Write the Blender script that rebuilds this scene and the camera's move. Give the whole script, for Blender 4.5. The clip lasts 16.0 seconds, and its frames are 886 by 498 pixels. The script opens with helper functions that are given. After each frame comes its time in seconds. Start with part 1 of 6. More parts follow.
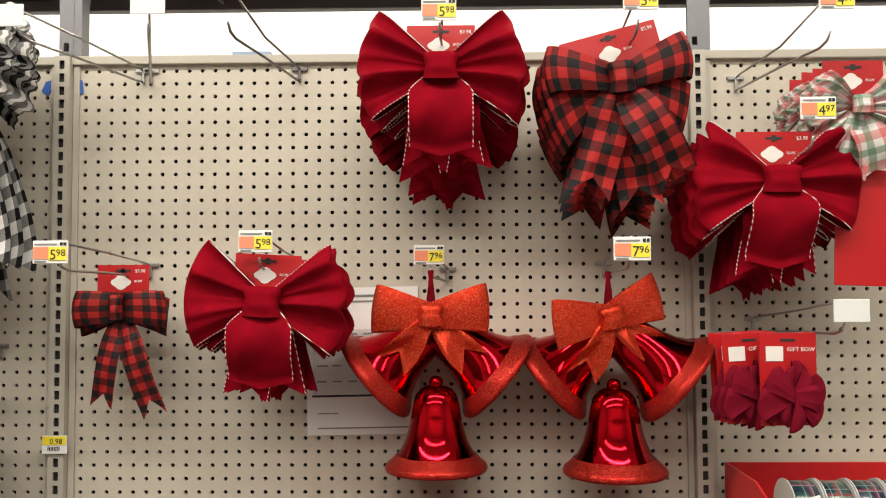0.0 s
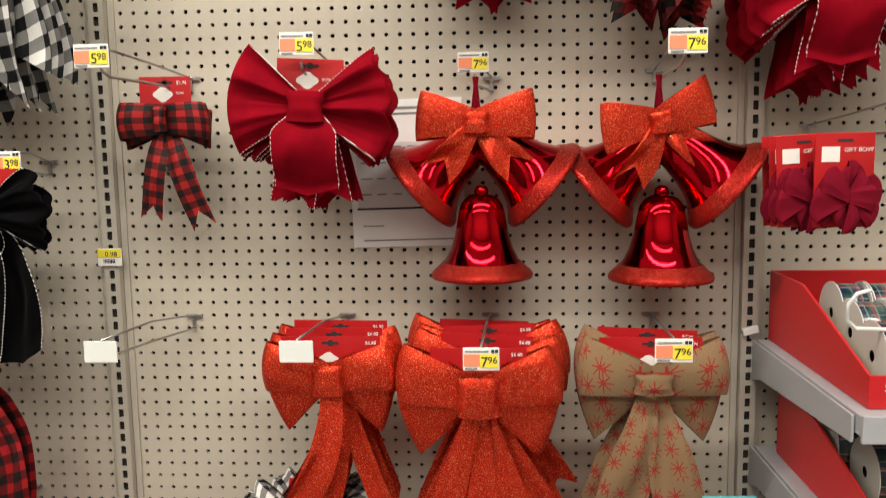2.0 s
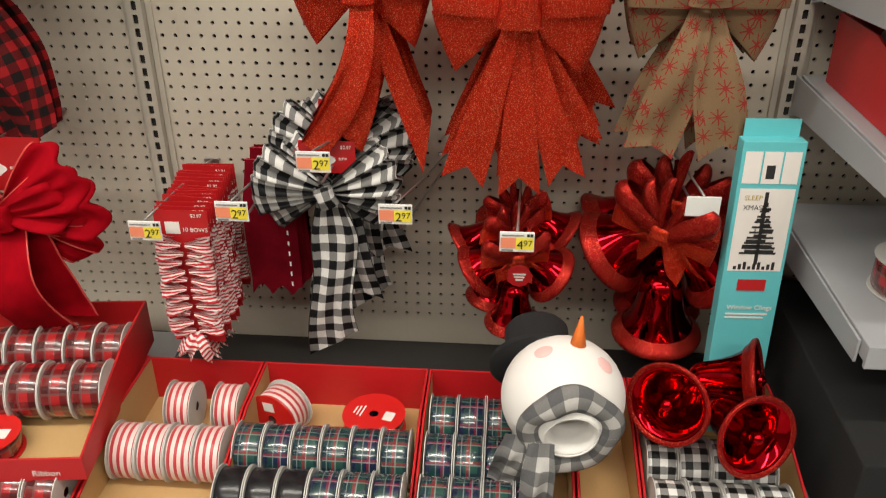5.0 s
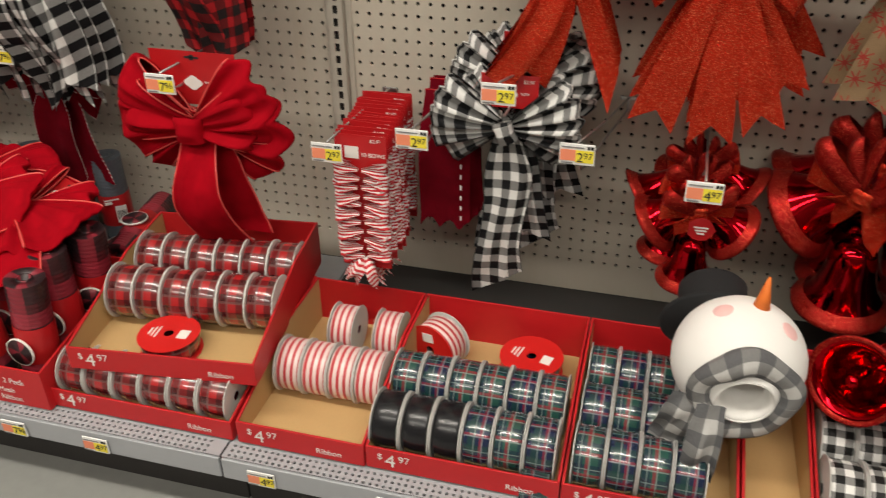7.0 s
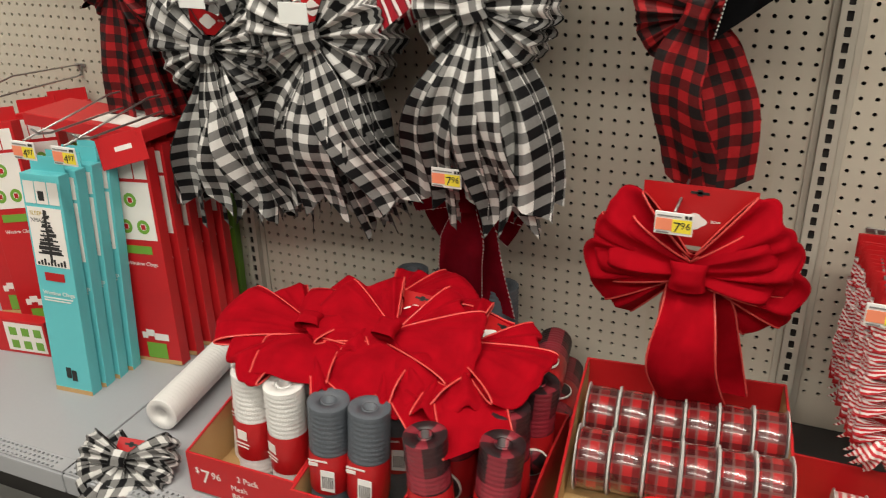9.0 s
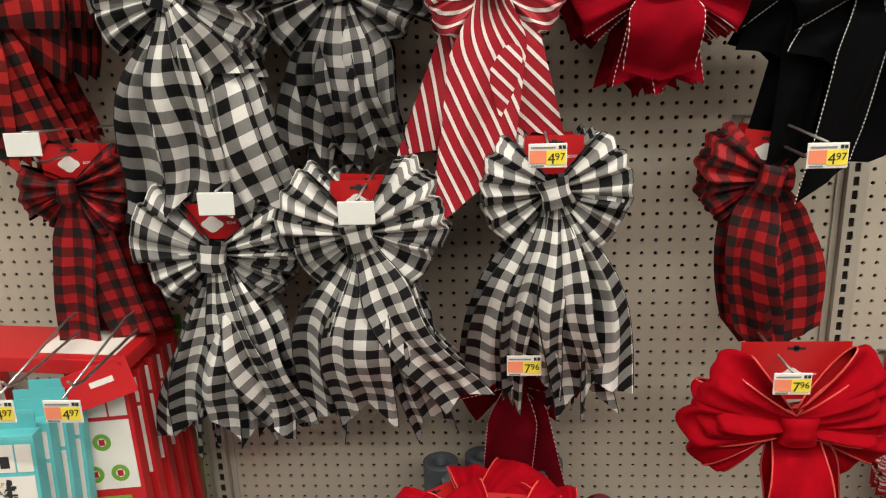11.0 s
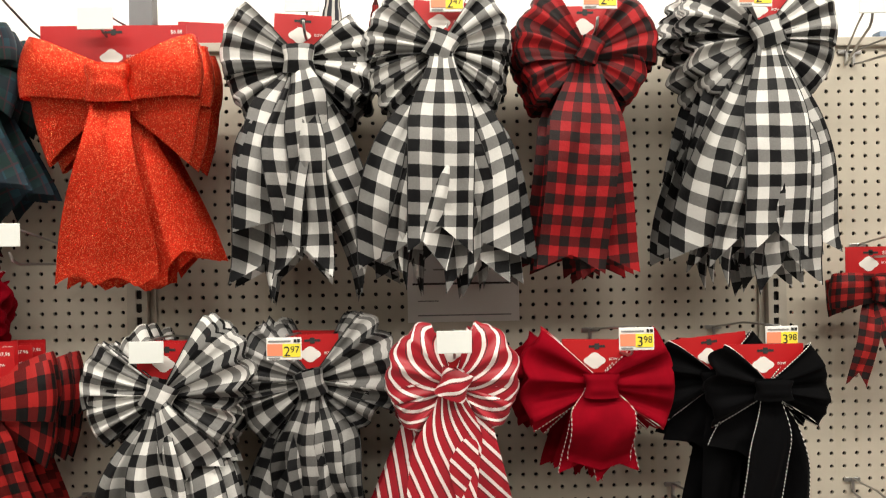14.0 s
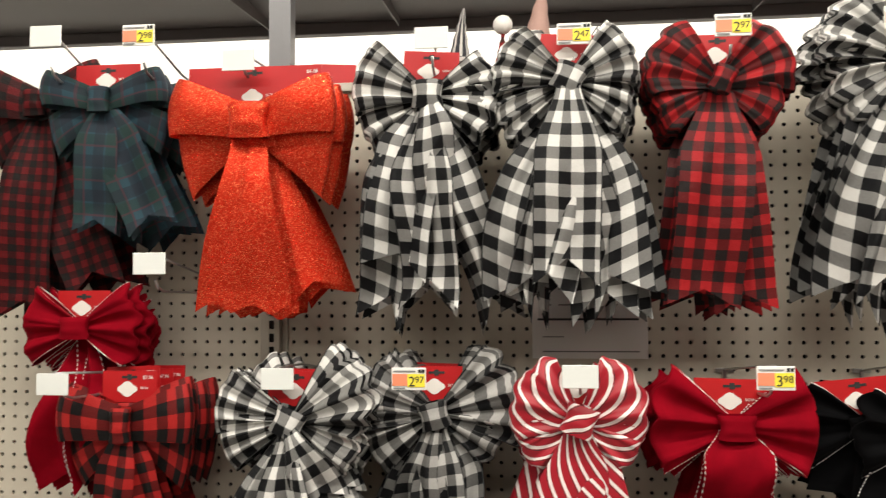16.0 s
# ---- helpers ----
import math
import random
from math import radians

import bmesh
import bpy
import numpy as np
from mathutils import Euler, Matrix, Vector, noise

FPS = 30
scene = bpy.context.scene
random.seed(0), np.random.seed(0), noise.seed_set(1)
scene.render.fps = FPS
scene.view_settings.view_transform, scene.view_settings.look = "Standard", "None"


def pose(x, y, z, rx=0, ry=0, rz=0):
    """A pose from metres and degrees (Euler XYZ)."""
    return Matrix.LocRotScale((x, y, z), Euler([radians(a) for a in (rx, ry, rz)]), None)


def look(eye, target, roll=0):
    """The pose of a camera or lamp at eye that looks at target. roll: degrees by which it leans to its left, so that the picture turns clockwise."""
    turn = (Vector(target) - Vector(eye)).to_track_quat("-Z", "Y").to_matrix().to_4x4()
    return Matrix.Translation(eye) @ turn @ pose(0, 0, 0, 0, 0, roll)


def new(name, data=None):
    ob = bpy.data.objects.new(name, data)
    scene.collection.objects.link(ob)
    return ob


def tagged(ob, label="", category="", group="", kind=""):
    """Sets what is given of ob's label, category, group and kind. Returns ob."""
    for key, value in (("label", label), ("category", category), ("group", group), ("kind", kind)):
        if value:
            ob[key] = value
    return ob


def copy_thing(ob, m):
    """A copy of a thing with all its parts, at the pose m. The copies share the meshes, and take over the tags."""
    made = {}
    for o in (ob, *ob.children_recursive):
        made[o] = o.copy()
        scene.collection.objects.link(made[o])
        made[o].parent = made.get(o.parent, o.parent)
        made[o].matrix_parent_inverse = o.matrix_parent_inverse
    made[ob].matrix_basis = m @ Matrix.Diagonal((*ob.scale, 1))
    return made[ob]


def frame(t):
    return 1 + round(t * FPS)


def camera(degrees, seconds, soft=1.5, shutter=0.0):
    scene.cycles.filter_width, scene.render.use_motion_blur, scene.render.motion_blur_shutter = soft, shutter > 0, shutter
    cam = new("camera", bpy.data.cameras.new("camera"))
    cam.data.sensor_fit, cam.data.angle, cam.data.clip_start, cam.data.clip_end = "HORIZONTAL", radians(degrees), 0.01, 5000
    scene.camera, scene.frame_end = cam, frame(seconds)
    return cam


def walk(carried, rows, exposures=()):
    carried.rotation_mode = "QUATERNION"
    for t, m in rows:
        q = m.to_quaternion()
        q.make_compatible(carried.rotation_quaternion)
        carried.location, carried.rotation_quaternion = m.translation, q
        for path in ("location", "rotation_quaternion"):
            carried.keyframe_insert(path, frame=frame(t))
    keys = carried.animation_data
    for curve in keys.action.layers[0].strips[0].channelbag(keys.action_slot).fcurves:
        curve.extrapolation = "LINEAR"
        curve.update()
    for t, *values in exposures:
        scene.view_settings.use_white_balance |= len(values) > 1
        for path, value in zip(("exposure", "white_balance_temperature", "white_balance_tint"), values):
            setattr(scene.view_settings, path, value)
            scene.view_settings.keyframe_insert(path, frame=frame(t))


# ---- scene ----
cam = camera(55.8, 16.0, soft=1.1, shutter=0.25)
PATH = [
    (0, (-0.014, -0.007, 1.46), (-0.049, 1.99, 1.554), -0.3),
    (0.5, (-0.023, -0.015, 1.459), (-0.068, 1.983, 1.525), -0.5),
    (1, (-0.029, -0.008, 1.441), (-0.1, 1.991, 1.443), -0.7),
    (1.5, (-0.032, 0.0, 1.413), (-0.126, 1.995, 1.302), -0.9),
    (2, (-0.033, 0.005, 1.374), (-0.154, 1.987, 1.129), -0.9),
    (2.5, (-0.036, 0.018, 1.342), (-0.178, 1.972, 0.939), -0.8),
    (3, (-0.044, 0.023, 1.321), (-0.185, 1.948, 0.798), -0.6),
    (3.5, (-0.049, 0.029, 1.317), (-0.195, 1.92, 0.681), -0.6),
    (4, (-0.053, 0.032, 1.305), (-0.198, 1.886, 0.567), -0.4),
    (4.5, (-0.056, 0.035, 1.279), (-0.2, 1.843, 0.437), -0.3),
    (4.7, (-0.064, 0.036, 1.262), (-0.202, 1.822, 0.372), -0.2),
    (6.8, (-0.109, 0.04, 1.211), (-0.501, 1.691, 0.152), -0.5),
    (7, (-0.135, 0.04, 1.213), (-0.589, 1.683, 0.166), -0.6),
    (7.5, (-0.228, 0.044, 1.201), (-0.859, 1.664, 0.212), -0.6),
    (8, (-0.423, 0.088, 1.205), (-1.224, 1.696, 0.324), -1.1),
    (8.5, (-0.612, 0.122, 1.202), (-1.441, 1.732, 0.352), -1.4),
    (9, (-0.837, 0.077, 1.202), (-1.561, 1.735, 0.35), -1.4),
    (9.5, (-1.044, 0.023, 1.21), (-1.655, 1.749, 0.406), -2.0),
    (10, (-1.182, 0.075, 1.214), (-1.68, 1.869, 0.484), -3.0),
    (10.2, (-1.244, 0.107, 1.231), (-1.653, 1.937, 0.534), -2.8),
    (12.3, (-1.498, 0.051, 1.369), (-1.455, 1.993, 0.892), -1.0),
    (12.5, (-1.494, 0.048, 1.38), (-1.447, 2.001, 0.951), -0.9),
    (13, (-1.491, 0.035, 1.405), (-1.432, 2.016, 1.132), -0.8),
    (13.5, (-1.486, 0.007, 1.478), (-1.415, 2.002, 1.354), -0.9),
    (14, (-1.474, -0.017, 1.524), (-1.407, 1.982, 1.513), -1.0),
    (14.5, (-1.472, -0.016, 1.528), (-1.407, 1.982, 1.602), -1.1),
    (15, (-1.472, -0.017, 1.531), (-1.433, 1.98, 1.638), -1.1),
    (15.5, (-1.466, -0.018, 1.524), (-1.518, 1.978, 1.641), -0.9),
    (16, (-1.477, -0.012, 1.5), (-1.703, 1.973, 1.604), -0.3),
]
walk(cam, [(t, look(eye, target, roll)) for t, eye, target, roll in PATH],
     exposures=[(0, -0.09), (1.5, 0.0), (3.5, 0.14), (4.5, -0.04), (7.0, -0.28), (9.0, -0.20), (12.5, 0.06), (13.2, 0.16), (14.5, -0.11), (16.0, -0.06)])

# ---- light ----
world = bpy.data.worlds.new("store_air")
scene.world = world
world.use_nodes = True
world.node_tree.nodes["Background"].inputs[0].default_value = (1.0, 0.97, 0.93, 1)
world.node_tree.nodes["Background"].inputs[1].default_value = 0.016


def area(name, x, y, z, sx, sy, power, col=(1.0, 0.94, 0.83)):
    d = bpy.data.lights.new(name, "AREA")
    d.shape, d.size, d.size_y, d.energy, d.color = "RECTANGLE", sx, sy, power, col
    o = new(name, d)
    o.location = (x, y, z)
    return o


# rows of ceiling tubes along the aisle, then a lamp added to brighten wall_north
area("aisle_tube_lamp", -0.80, -0.05, 3.4, 5.2, 0.16, 148)
area("aisle_tube_lamp", -0.7, -2.6, 3.9, 7.0, 0.30, 205)
area("next_aisle_lamp", -0.7, 2.33, 3.2, 7.0, 0.2, 195)


# ---- materials ----
def mat(name, base=(0.8, 0.8, 0.8), rough=0.6, metal=0.0, **more):
    m = bpy.data.materials.new(name)
    m.use_nodes = True
    b = m.node_tree.nodes["Principled BSDF"]
    b.inputs["Base Color"].default_value = (*base, 1)
    b.inputs["Roughness"].default_value = rough
    b.inputs["Metallic"].default_value = metal
    for k, v in more.items():
        b.inputs[k.replace("_", " ")].default_value = v
    return m


class G:
    """Small node-building helper for one material."""

    def __init__(self, m):
        self.t, self.b = m.node_tree, m.node_tree.nodes["Principled BSDF"]

    def n(self, kind, **p):
        o = self.t.nodes.new(kind)
        for k, v in p.items():
            if k == "op":
                o.operation = v
            elif k == "dt":
                o.data_type = v
            elif k == "bt":
                o.blend_type = v
            elif k == "feature":
                o.feature = v
        return o

    def put(self, socket, v):
        if isinstance(v, bpy.types.NodeSocket):
            self.t.links.new(v, socket)
        else:
            socket.default_value = v

    def math(self, op, a, b=0.0, c=0.0):
        o = self.n("ShaderNodeMath", op=op)
        for i, v in enumerate((a, b, c)):
            self.put(o.inputs[i], v)
        return o.outputs[0]

    def mix(self, f, a, b, bt="MIX"):
        o = self.n("ShaderNodeMix", dt="RGBA", bt=bt)
        self.put(o.inputs[0], f)
        self.put(o.inputs[6], (*a, 1) if isinstance(a, tuple) and len(a) == 3 else a)
        self.put(o.inputs[7], (*b, 1) if isinstance(b, tuple) and len(b) == 3 else b)
        return o.outputs[2]

    def uv(self):
        o = self.n("ShaderNodeTexCoord")
        s = self.n("ShaderNodeSeparateXYZ")
        self.t.links.new(o.outputs["UV"], s.inputs[0])
        return o.outputs["UV"], s.outputs[0], s.outputs[1]

    def obj(self):
        return self.n("ShaderNodeTexCoord").outputs["Object"]

    def noise(self, vec, scale, detail=3.0):
        o = self.n("ShaderNodeTexNoise")
        self.put(o.inputs["Vector"], vec)
        o.inputs["Scale"].default_value, o.inputs["Detail"].default_value = scale, detail
        return o.outputs["Fac"]

    def voro(self, vec, scale, feature="F1"):
        o = self.n("ShaderNodeTexVoronoi", feature=feature)
        self.put(o.inputs["Vector"], vec)
        o.inputs["Scale"].default_value = scale
        return o

    def bump(self, h, strength=0.3, dist=0.001):
        o = self.n("ShaderNodeBump")
        self.put(o.inputs["Height"], h)
        o.inputs["Strength"].default_value, o.inputs["Distance"].default_value = strength, dist
        self.t.links.new(o.outputs[0], self.b.inputs["Normal"])

    def band(self, c, period, fill=0.5, shift=0.0):
        return self.math("LESS_THAN", self.math("FRACT", self.math("ADD", self.math("DIVIDE", c, period), shift)), fill)

    def col(self, v):
        self.put(self.b.inputs["Base Color"], v)

    def rough(self, v):
        self.put(self.b.inputs["Roughness"], v)


def cloth_relief(g, uv, scale=420.0, strength=0.25):
    g.bump(g.math("ADD", g.noise(uv, scale, 2.0), g.math("MULTIPLY", g.noise(uv, 28.0, 3.0), 1.6)), strength, 0.0012)


def gingham(name, dark, light, period=0.05, rough=0.55, sheen=0.0):
    m = mat(name, rough=rough, Specular_IOR_Level=0.16)
    g = G(m)
    uv, u, v = g.uv()
    warp = g.math("MULTIPLY", g.math("SUBTRACT", g.noise(uv, 9.0), 0.5), 0.006)
    s = g.math("ADD", g.band(g.math("ADD", u, warp), period), g.band(g.math("ADD", v, warp), period))
    mid = tuple(0.42 * a + 0.58 * b * 0.50 for a, b in zip(dark, light))
    c = g.mix(g.math("GREATER_THAN", s, 0.5), light, mid)
    c = g.mix(g.math("GREATER_THAN", s, 1.5), c, dark)
    g.col(g.mix(0.22, c, g.noise(uv, 300.0), "SOFT_LIGHT"))
    crumple = g.math("ADD", g.math("MULTIPLY", g.noise(uv, 16.0, 3.0), 1.0), g.math("MULTIPLY", g.noise(uv, 420.0, 2.0), 0.08))
    g.bump(crumple, 0.55, 0.012)
    return m


def velvet(name, base, sheen=0.015, tint=(1, 0.3, 0.3)):
    m = mat(name, base, 0.85, Sheen_Weight=sheen, Sheen_Roughness=0.35, Specular_IOR_Level=0.05)
    m.node_tree.nodes["Principled BSDF"].inputs["Sheen Tint"].default_value = (*tint, 1)
    g = G(m)
    uv, u, v = g.uv()
    dk = tuple(0.45 * c for c in base)
    lt = tuple(min(1, 1.35 * c) for c in base)
    g.col(g.mix(g.noise(uv, 22.0, 4.0), dk, lt))
    cloth_relief(g, uv, 900.0, 0.2)
    return m


def glitter(name, base, bright):
    m = mat(name, base, 0.36, 0.85)
    g = G(m)
    v = g.voro(g.obj(), 1300.0)
    f = g.n("ShaderNodeSeparateColor")
    g.put(f.inputs[0], v.outputs["Color"])
    c = g.mix(f.outputs[0], tuple(0.62 * x for x in base), base)
    g.col(g.mix(g.math("GREATER_THAN", f.outputs[1], 0.90), c, bright))
    g.rough(g.math("ADD", g.math("MULTIPLY", f.outputs[2], 0.35), 0.22))
    g.bump(f.outputs[0], 0.6, 0.0012)
    return m


def plaid(name, ground, bands, wide=0.055, rough=0.28, **more):
    """Tartan ribbon: bands of (period share, start, colour) on both directions, under clear film."""
    m = mat(name, ground, rough, **more)
    g = G(m)
    uv, u, v = g.uv()
    c = ground
    for k, (share, start, colour) in enumerate(bands):
        for axis in (u, v):
            c = g.mix(g.math("MULTIPLY", g.band(axis, wide, share, start), 0.62), c, colour)
    g.col(c)
    cloth_relief(g, uv, 500.0, 0.12)
    return m


def stripes(name, a, b, period=0.028, fill=0.5, diagonal=True, rough=0.6, thin=None, across=False):
    m = mat(name, rough=rough, Sheen_Weight=0.1)
    g = G(m)
    uv, u, v = g.uv()
    w = g.math("SUBTRACT", v, g.math("MULTIPLY", u, 0.6)) if diagonal else (v if across else u)
    c = g.mix(g.band(w, period, fill), a, b)
    if thin:
        c = g.mix(g.band(w, period, 0.055, 0.1125), c, thin)
    g.col(c)
    cloth_relief(g, uv)
    return m


def mottled(name, base, rough, amount=0.18, scale=6.0, fine=90.0, metal=0.0, bump=0.15, **more):
    m = mat(name, base, rough, metal, **more)
    g = G(m)
    o = g.obj()
    f = g.math("ADD", g.math("MULTIPLY", g.noise(o, scale, 4.0), 0.65), g.math("MULTIPLY", g.noise(o, fine, 3.0), 0.35))
    g.col(g.mix(f, tuple(max(0, c * (1 - amount)) for c in base), tuple(min(1, c * (1 + amount)) for c in base)))
    g.rough(g.math("ADD", rough - 0.08, g.math("MULTIPLY", f, 0.16)))
    g.bump(g.noise(o, fine * 3, 3.0), bump, 0.0008)
    return m


def streaked(name, base, rough):
    """Painted sheet steel with faint hanging streaks and scuffs."""
    m = mottled(name, base, rough, 0.07, 3.0, 60.0)
    g = G(m)
    mp = g.n("ShaderNodeMapping")
    g.put(mp.inputs["Vector"], g.obj())
    mp.inputs["Scale"].default_value = (26.0, 26.0, 1.2)
    st = g.math("MULTIPLY", g.math("GREATER_THAN", g.noise(mp.outputs[0], 1.0, 4.0), 0.62), g.noise(g.obj(), 2.2))
    old = g.b.inputs["Base Color"].links[0].from_socket
    g.col(g.mix(g.math("MULTIPLY", st, 0.30), old, tuple(c * k for c, k in zip(base, (0.86, 0.80, 0.66)))))
    return m


BOARD = streaked("putty_pegboard_paint", (0.54, 0.492, 0.408), 0.55)
UPRIGHT = mottled("putty_steel", (0.47, 0.435, 0.37), 0.42, 0.08)
UPRIGHT_TOP = mottled("grey_steel", (0.20, 0.20, 0.21), 0.4, 0.1, metal=0.5)
# near-black; its sheets behind holes and slots stand in for shade
DARK = mottled("near_black_fill", (0.030, 0.027, 0.025), 0.8, 0.3)
SHELF_DARK = mottled("brown_grey_shelf_paint", (0.115, 0.10, 0.098), 0.45, 0.12)
DECK = mottled("grey_shelf_paint", (0.36, 0.37, 0.39), 0.38, 0.08, 4.0, 120.0)
WHITE_WALL = mottled("white_panel_paint", (0.82, 0.80, 0.76), 0.6, 0.04)
CONCRETE = mottled("polished_concrete", (0.27, 0.27, 0.255), 0.35, 0.25, 2.5, 40.0)
CEILING = mottled("white_ceiling_paint", (0.75, 0.74, 0.72), 0.8, 0.05)
WIRE = mottled("zinc_wire", (0.42, 0.41, 0.40), 0.32, 0.12, metal=0.9)
WIRE_DARK = mottled("dark_steel_wire", (0.16, 0.15, 0.145), 0.35, 0.12, metal=0.8)
PLASTIC = mottled("milky_plastic", (0.74, 0.76, 0.74), 0.25, 0.04)
PAPER = mottled("white_paper", (0.80, 0.79, 0.77), 0.7, 0.04)
INK = mat("black_ink", (0.02, 0.02, 0.02), 0.6)
INK_GREY = mat("grey_ink", (0.22, 0.22, 0.22), 0.6)
ORANGE = mottled("orange_print", (0.84, 0.26, 0.14), 0.5, 0.06)
YELLOW = mottled("yellow_print", (0.85, 0.70, 0.05), 0.5, 0.06)
CARD = mottled("red_card", (0.45, 0.010, 0.013), 0.38, 0.08)
CARD_WHITE = mottled("card_white_print", (0.80, 0.76, 0.72), 0.5, 0.05)
BOX_RED = mottled("red_carton", (0.52, 0.012, 0.016), 0.42, 0.12, 5.0)
KRAFT = mottled("kraft_board", (0.52, 0.33, 0.14), 0.75, 0.12, 5.0, 200.0)
BLUE_TAPE = mottled("blue_tape", (0.02, 0.10, 0.42), 0.6, 0.1)
CYAN = mottled("cyan_carton", (0.12, 0.52, 0.56), 0.4, 0.06)
LIME = mottled("green_carton", (0.16, 0.36, 0.04), 0.45, 0.1)
BW = gingham("black_white_gingham", (0.006, 0.006, 0.007), (0.67, 0.66, 0.64), 0.039)
# BW with its whites lowered to grey, for the one set-back bow
BW_GREY = gingham("greyed_black_white_gingham", (0.005, 0.005, 0.006), (0.40, 0.39, 0.38), 0.036)
BW_SMALL = gingham("small_black_white_gingham", (0.006, 0.006, 0.007), (0.66, 0.65, 0.63), 0.034)
RB = gingham("red_black_buffalo_check", (0.007, 0.006, 0.006), (0.35, 0.016, 0.015), 0.036)
RB_SMALL = gingham("small_red_black_check", (0.012, 0.010, 0.010), (0.36, 0.018, 0.017), 0.026)
# dark red check, its colour lowered further for the shadow it hangs in
RB_DARK = gingham("shaded_dark_red_check", (0.008, 0.006, 0.006), (0.10, 0.005, 0.007), 0.026)
RB_LONG = gingham("red_black_flannel", (0.014, 0.010, 0.010), (0.32, 0.012, 0.015), 0.034)
RED_VELVET = velvet("crimson_velvet", (0.235, 0.0015, 0.009))
BRIGHT_VELVET = velvet("scarlet_velvet", (0.36, 0.002, 0.009))
DARK_VELVET = velvet("dark_red_velvet", (0.16, 0.003, 0.010))
BLACK_VELVET = velvet("black_velvet", (0.0025, 0.0025, 0.003), 0.02, (1, 1, 1))
GLITTER = glitter("orange_red_glitter", (0.74, 0.034, 0.012), (1.0, 0.30, 0.13))
GREEN_PLAID = plaid("dark_green_tartan", (0.008, 0.040, 0.060), [(0.30, 0.0, (0.004, 0.022, 0.016)), (0.34, 0.4, (0.004, 0.006, 0.016)), (0.06, 0.7, (0.06, 0.012, 0.018))], 0.06, 0.8)
CANDY = stripes("red_white_stripe", (0.34, 0.003, 0.015), (0.78, 0.72, 0.70), 0.0230, 0.28, True, 0.45, (0.03, 0.012, 0.014))
CANDY_SMALL = stripes("thin_red_white_stripe", (0.55, 0.02, 0.03), (0.80, 0.72, 0.70), 0.009, 0.5, False)


def stitched(name, a, b, period):
    """Twisted two-colour cord."""
    m = mat(name, a, 0.7)
    g = G(m)
    s = g.n("ShaderNodeSeparateXYZ")
    g.put(s.inputs[0], g.obj())
    w = g.math("ADD", g.math("MULTIPLY", s.outputs[0], 0.85), g.math("ADD", s.outputs[2], g.math("MULTIPLY", s.outputs[1], 0.4)))
    g.col(g.mix(g.band(w, period, 0.5), a, b))
    return m


ROPE = stitched("red_white_cord", (0.35, 0.006, 0.012), (0.80, 0.74, 0.70), 0.008)
BLACK_EDGE = mat("black_stitched_edge", (0.012, 0.012, 0.013), 0.6)
WHITE_STITCH = stitched("white_dotted_stitch", (0.02, 0.02, 0.02), (0.8, 0.78, 0.75), 0.007)
RED_EDGE = mat("scarlet_satin_edge", (0.72, 0.085, 0.075), 0.25)
RIM_GLITTER = glitter("red_rim_glitter", (0.40, 0.009, 0.008), (0.95, 0.16, 0.08))
FOIL = mottled("red_chrome_plastic", (0.47, 0.004, 0.010), 0.08, 0.08, 30.0, metal=1.0, bump=0.02)
ORGANZA = velvet("raspberry_organza", (0.20, 0.006, 0.020), 0.08)
FILM = dict(Coat_Weight=0.9, Coat_Roughness=0.10)
# the second, greyish band paints in the grey sheen on the ribbon
RIB_RED = plaid("red_black_plaid_ribbon", (0.40, 0.018, 0.020), [(0.48, 0.0, (0.010, 0.009, 0.010)), (0.14, 0.62, (0.17, 0.08, 0.075))], 0.030, 0.25, **FILM)
RIB_GREEN = plaid("green_plaid_ribbon", (0.020, 0.075, 0.060), [(0.34, 0.0, (0.010, 0.018, 0.045)), (0.14, 0.55, (0.26, 0.02, 0.03)), (0.06, 0.40, (0.24, 0.30, 0.27)), (0.05, 0.82, (0.20, 0.26, 0.24))], 0.036, 0.25, **FILM)
RIB_BLUE = plaid("navy_plaid_ribbon", (0.012, 0.020, 0.055), [(0.34, 0.1, (0.010, 0.048, 0.036)), (0.13, 0.6, (0.24, 0.02, 0.035)), (0.06, 0.50, (0.22, 0.25, 0.28)), (0.05, 0.85, (0.18, 0.23, 0.23))], 0.038, 0.25, **FILM)
RIB_STRIPE = stripes("red_white_ribbon", (0.52, 0.05, 0.06), (0.78, 0.62, 0.59), 0.0125, 0.55, False, 0.3, None, True)
SPOOL_RED = mottled("red_spool_card", (0.62, 0.014, 0.012), 0.4, 0.08)
RIB_BLACK = mat("black_satin_ribbon", (0.012, 0.012, 0.014), 0.25)
RIB_BW = gingham("black_white_ribbon", (0.012, 0.012, 0.012), (0.75, 0.74, 0.72), 0.026, 0.35)
SPOOL_WHITE = mottled("white_spool_card", (0.58, 0.57, 0.545), 0.55, 0.05)
MESH_WHITE = mottled("white_deco_mesh", (0.78, 0.77, 0.75), 0.6, 0.06, 40.0, 500.0, bump=0.5)
MESH_GREY = mottled("grey_deco_mesh", (0.10, 0.115, 0.135), 0.5, 0.2, 40.0, 500.0, bump=0.5)
MESH_RED = plaid("red_black_deco_mesh", (0.08, 0.010, 0.014), [(0.5, 0.0, (0.014, 0.012, 0.014)), (0.3, 0.5, (0.36, 0.03, 0.05))], 0.10, 0.4)
SNOW = mottled("white_plush", (0.84, 0.82, 0.79), 0.9, 0.04, 20.0, 300.0, bump=0.6)
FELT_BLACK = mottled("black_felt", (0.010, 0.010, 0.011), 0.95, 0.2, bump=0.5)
CARROT = mottled("orange_felt", (0.75, 0.17, 0.02), 0.7, 0.1)
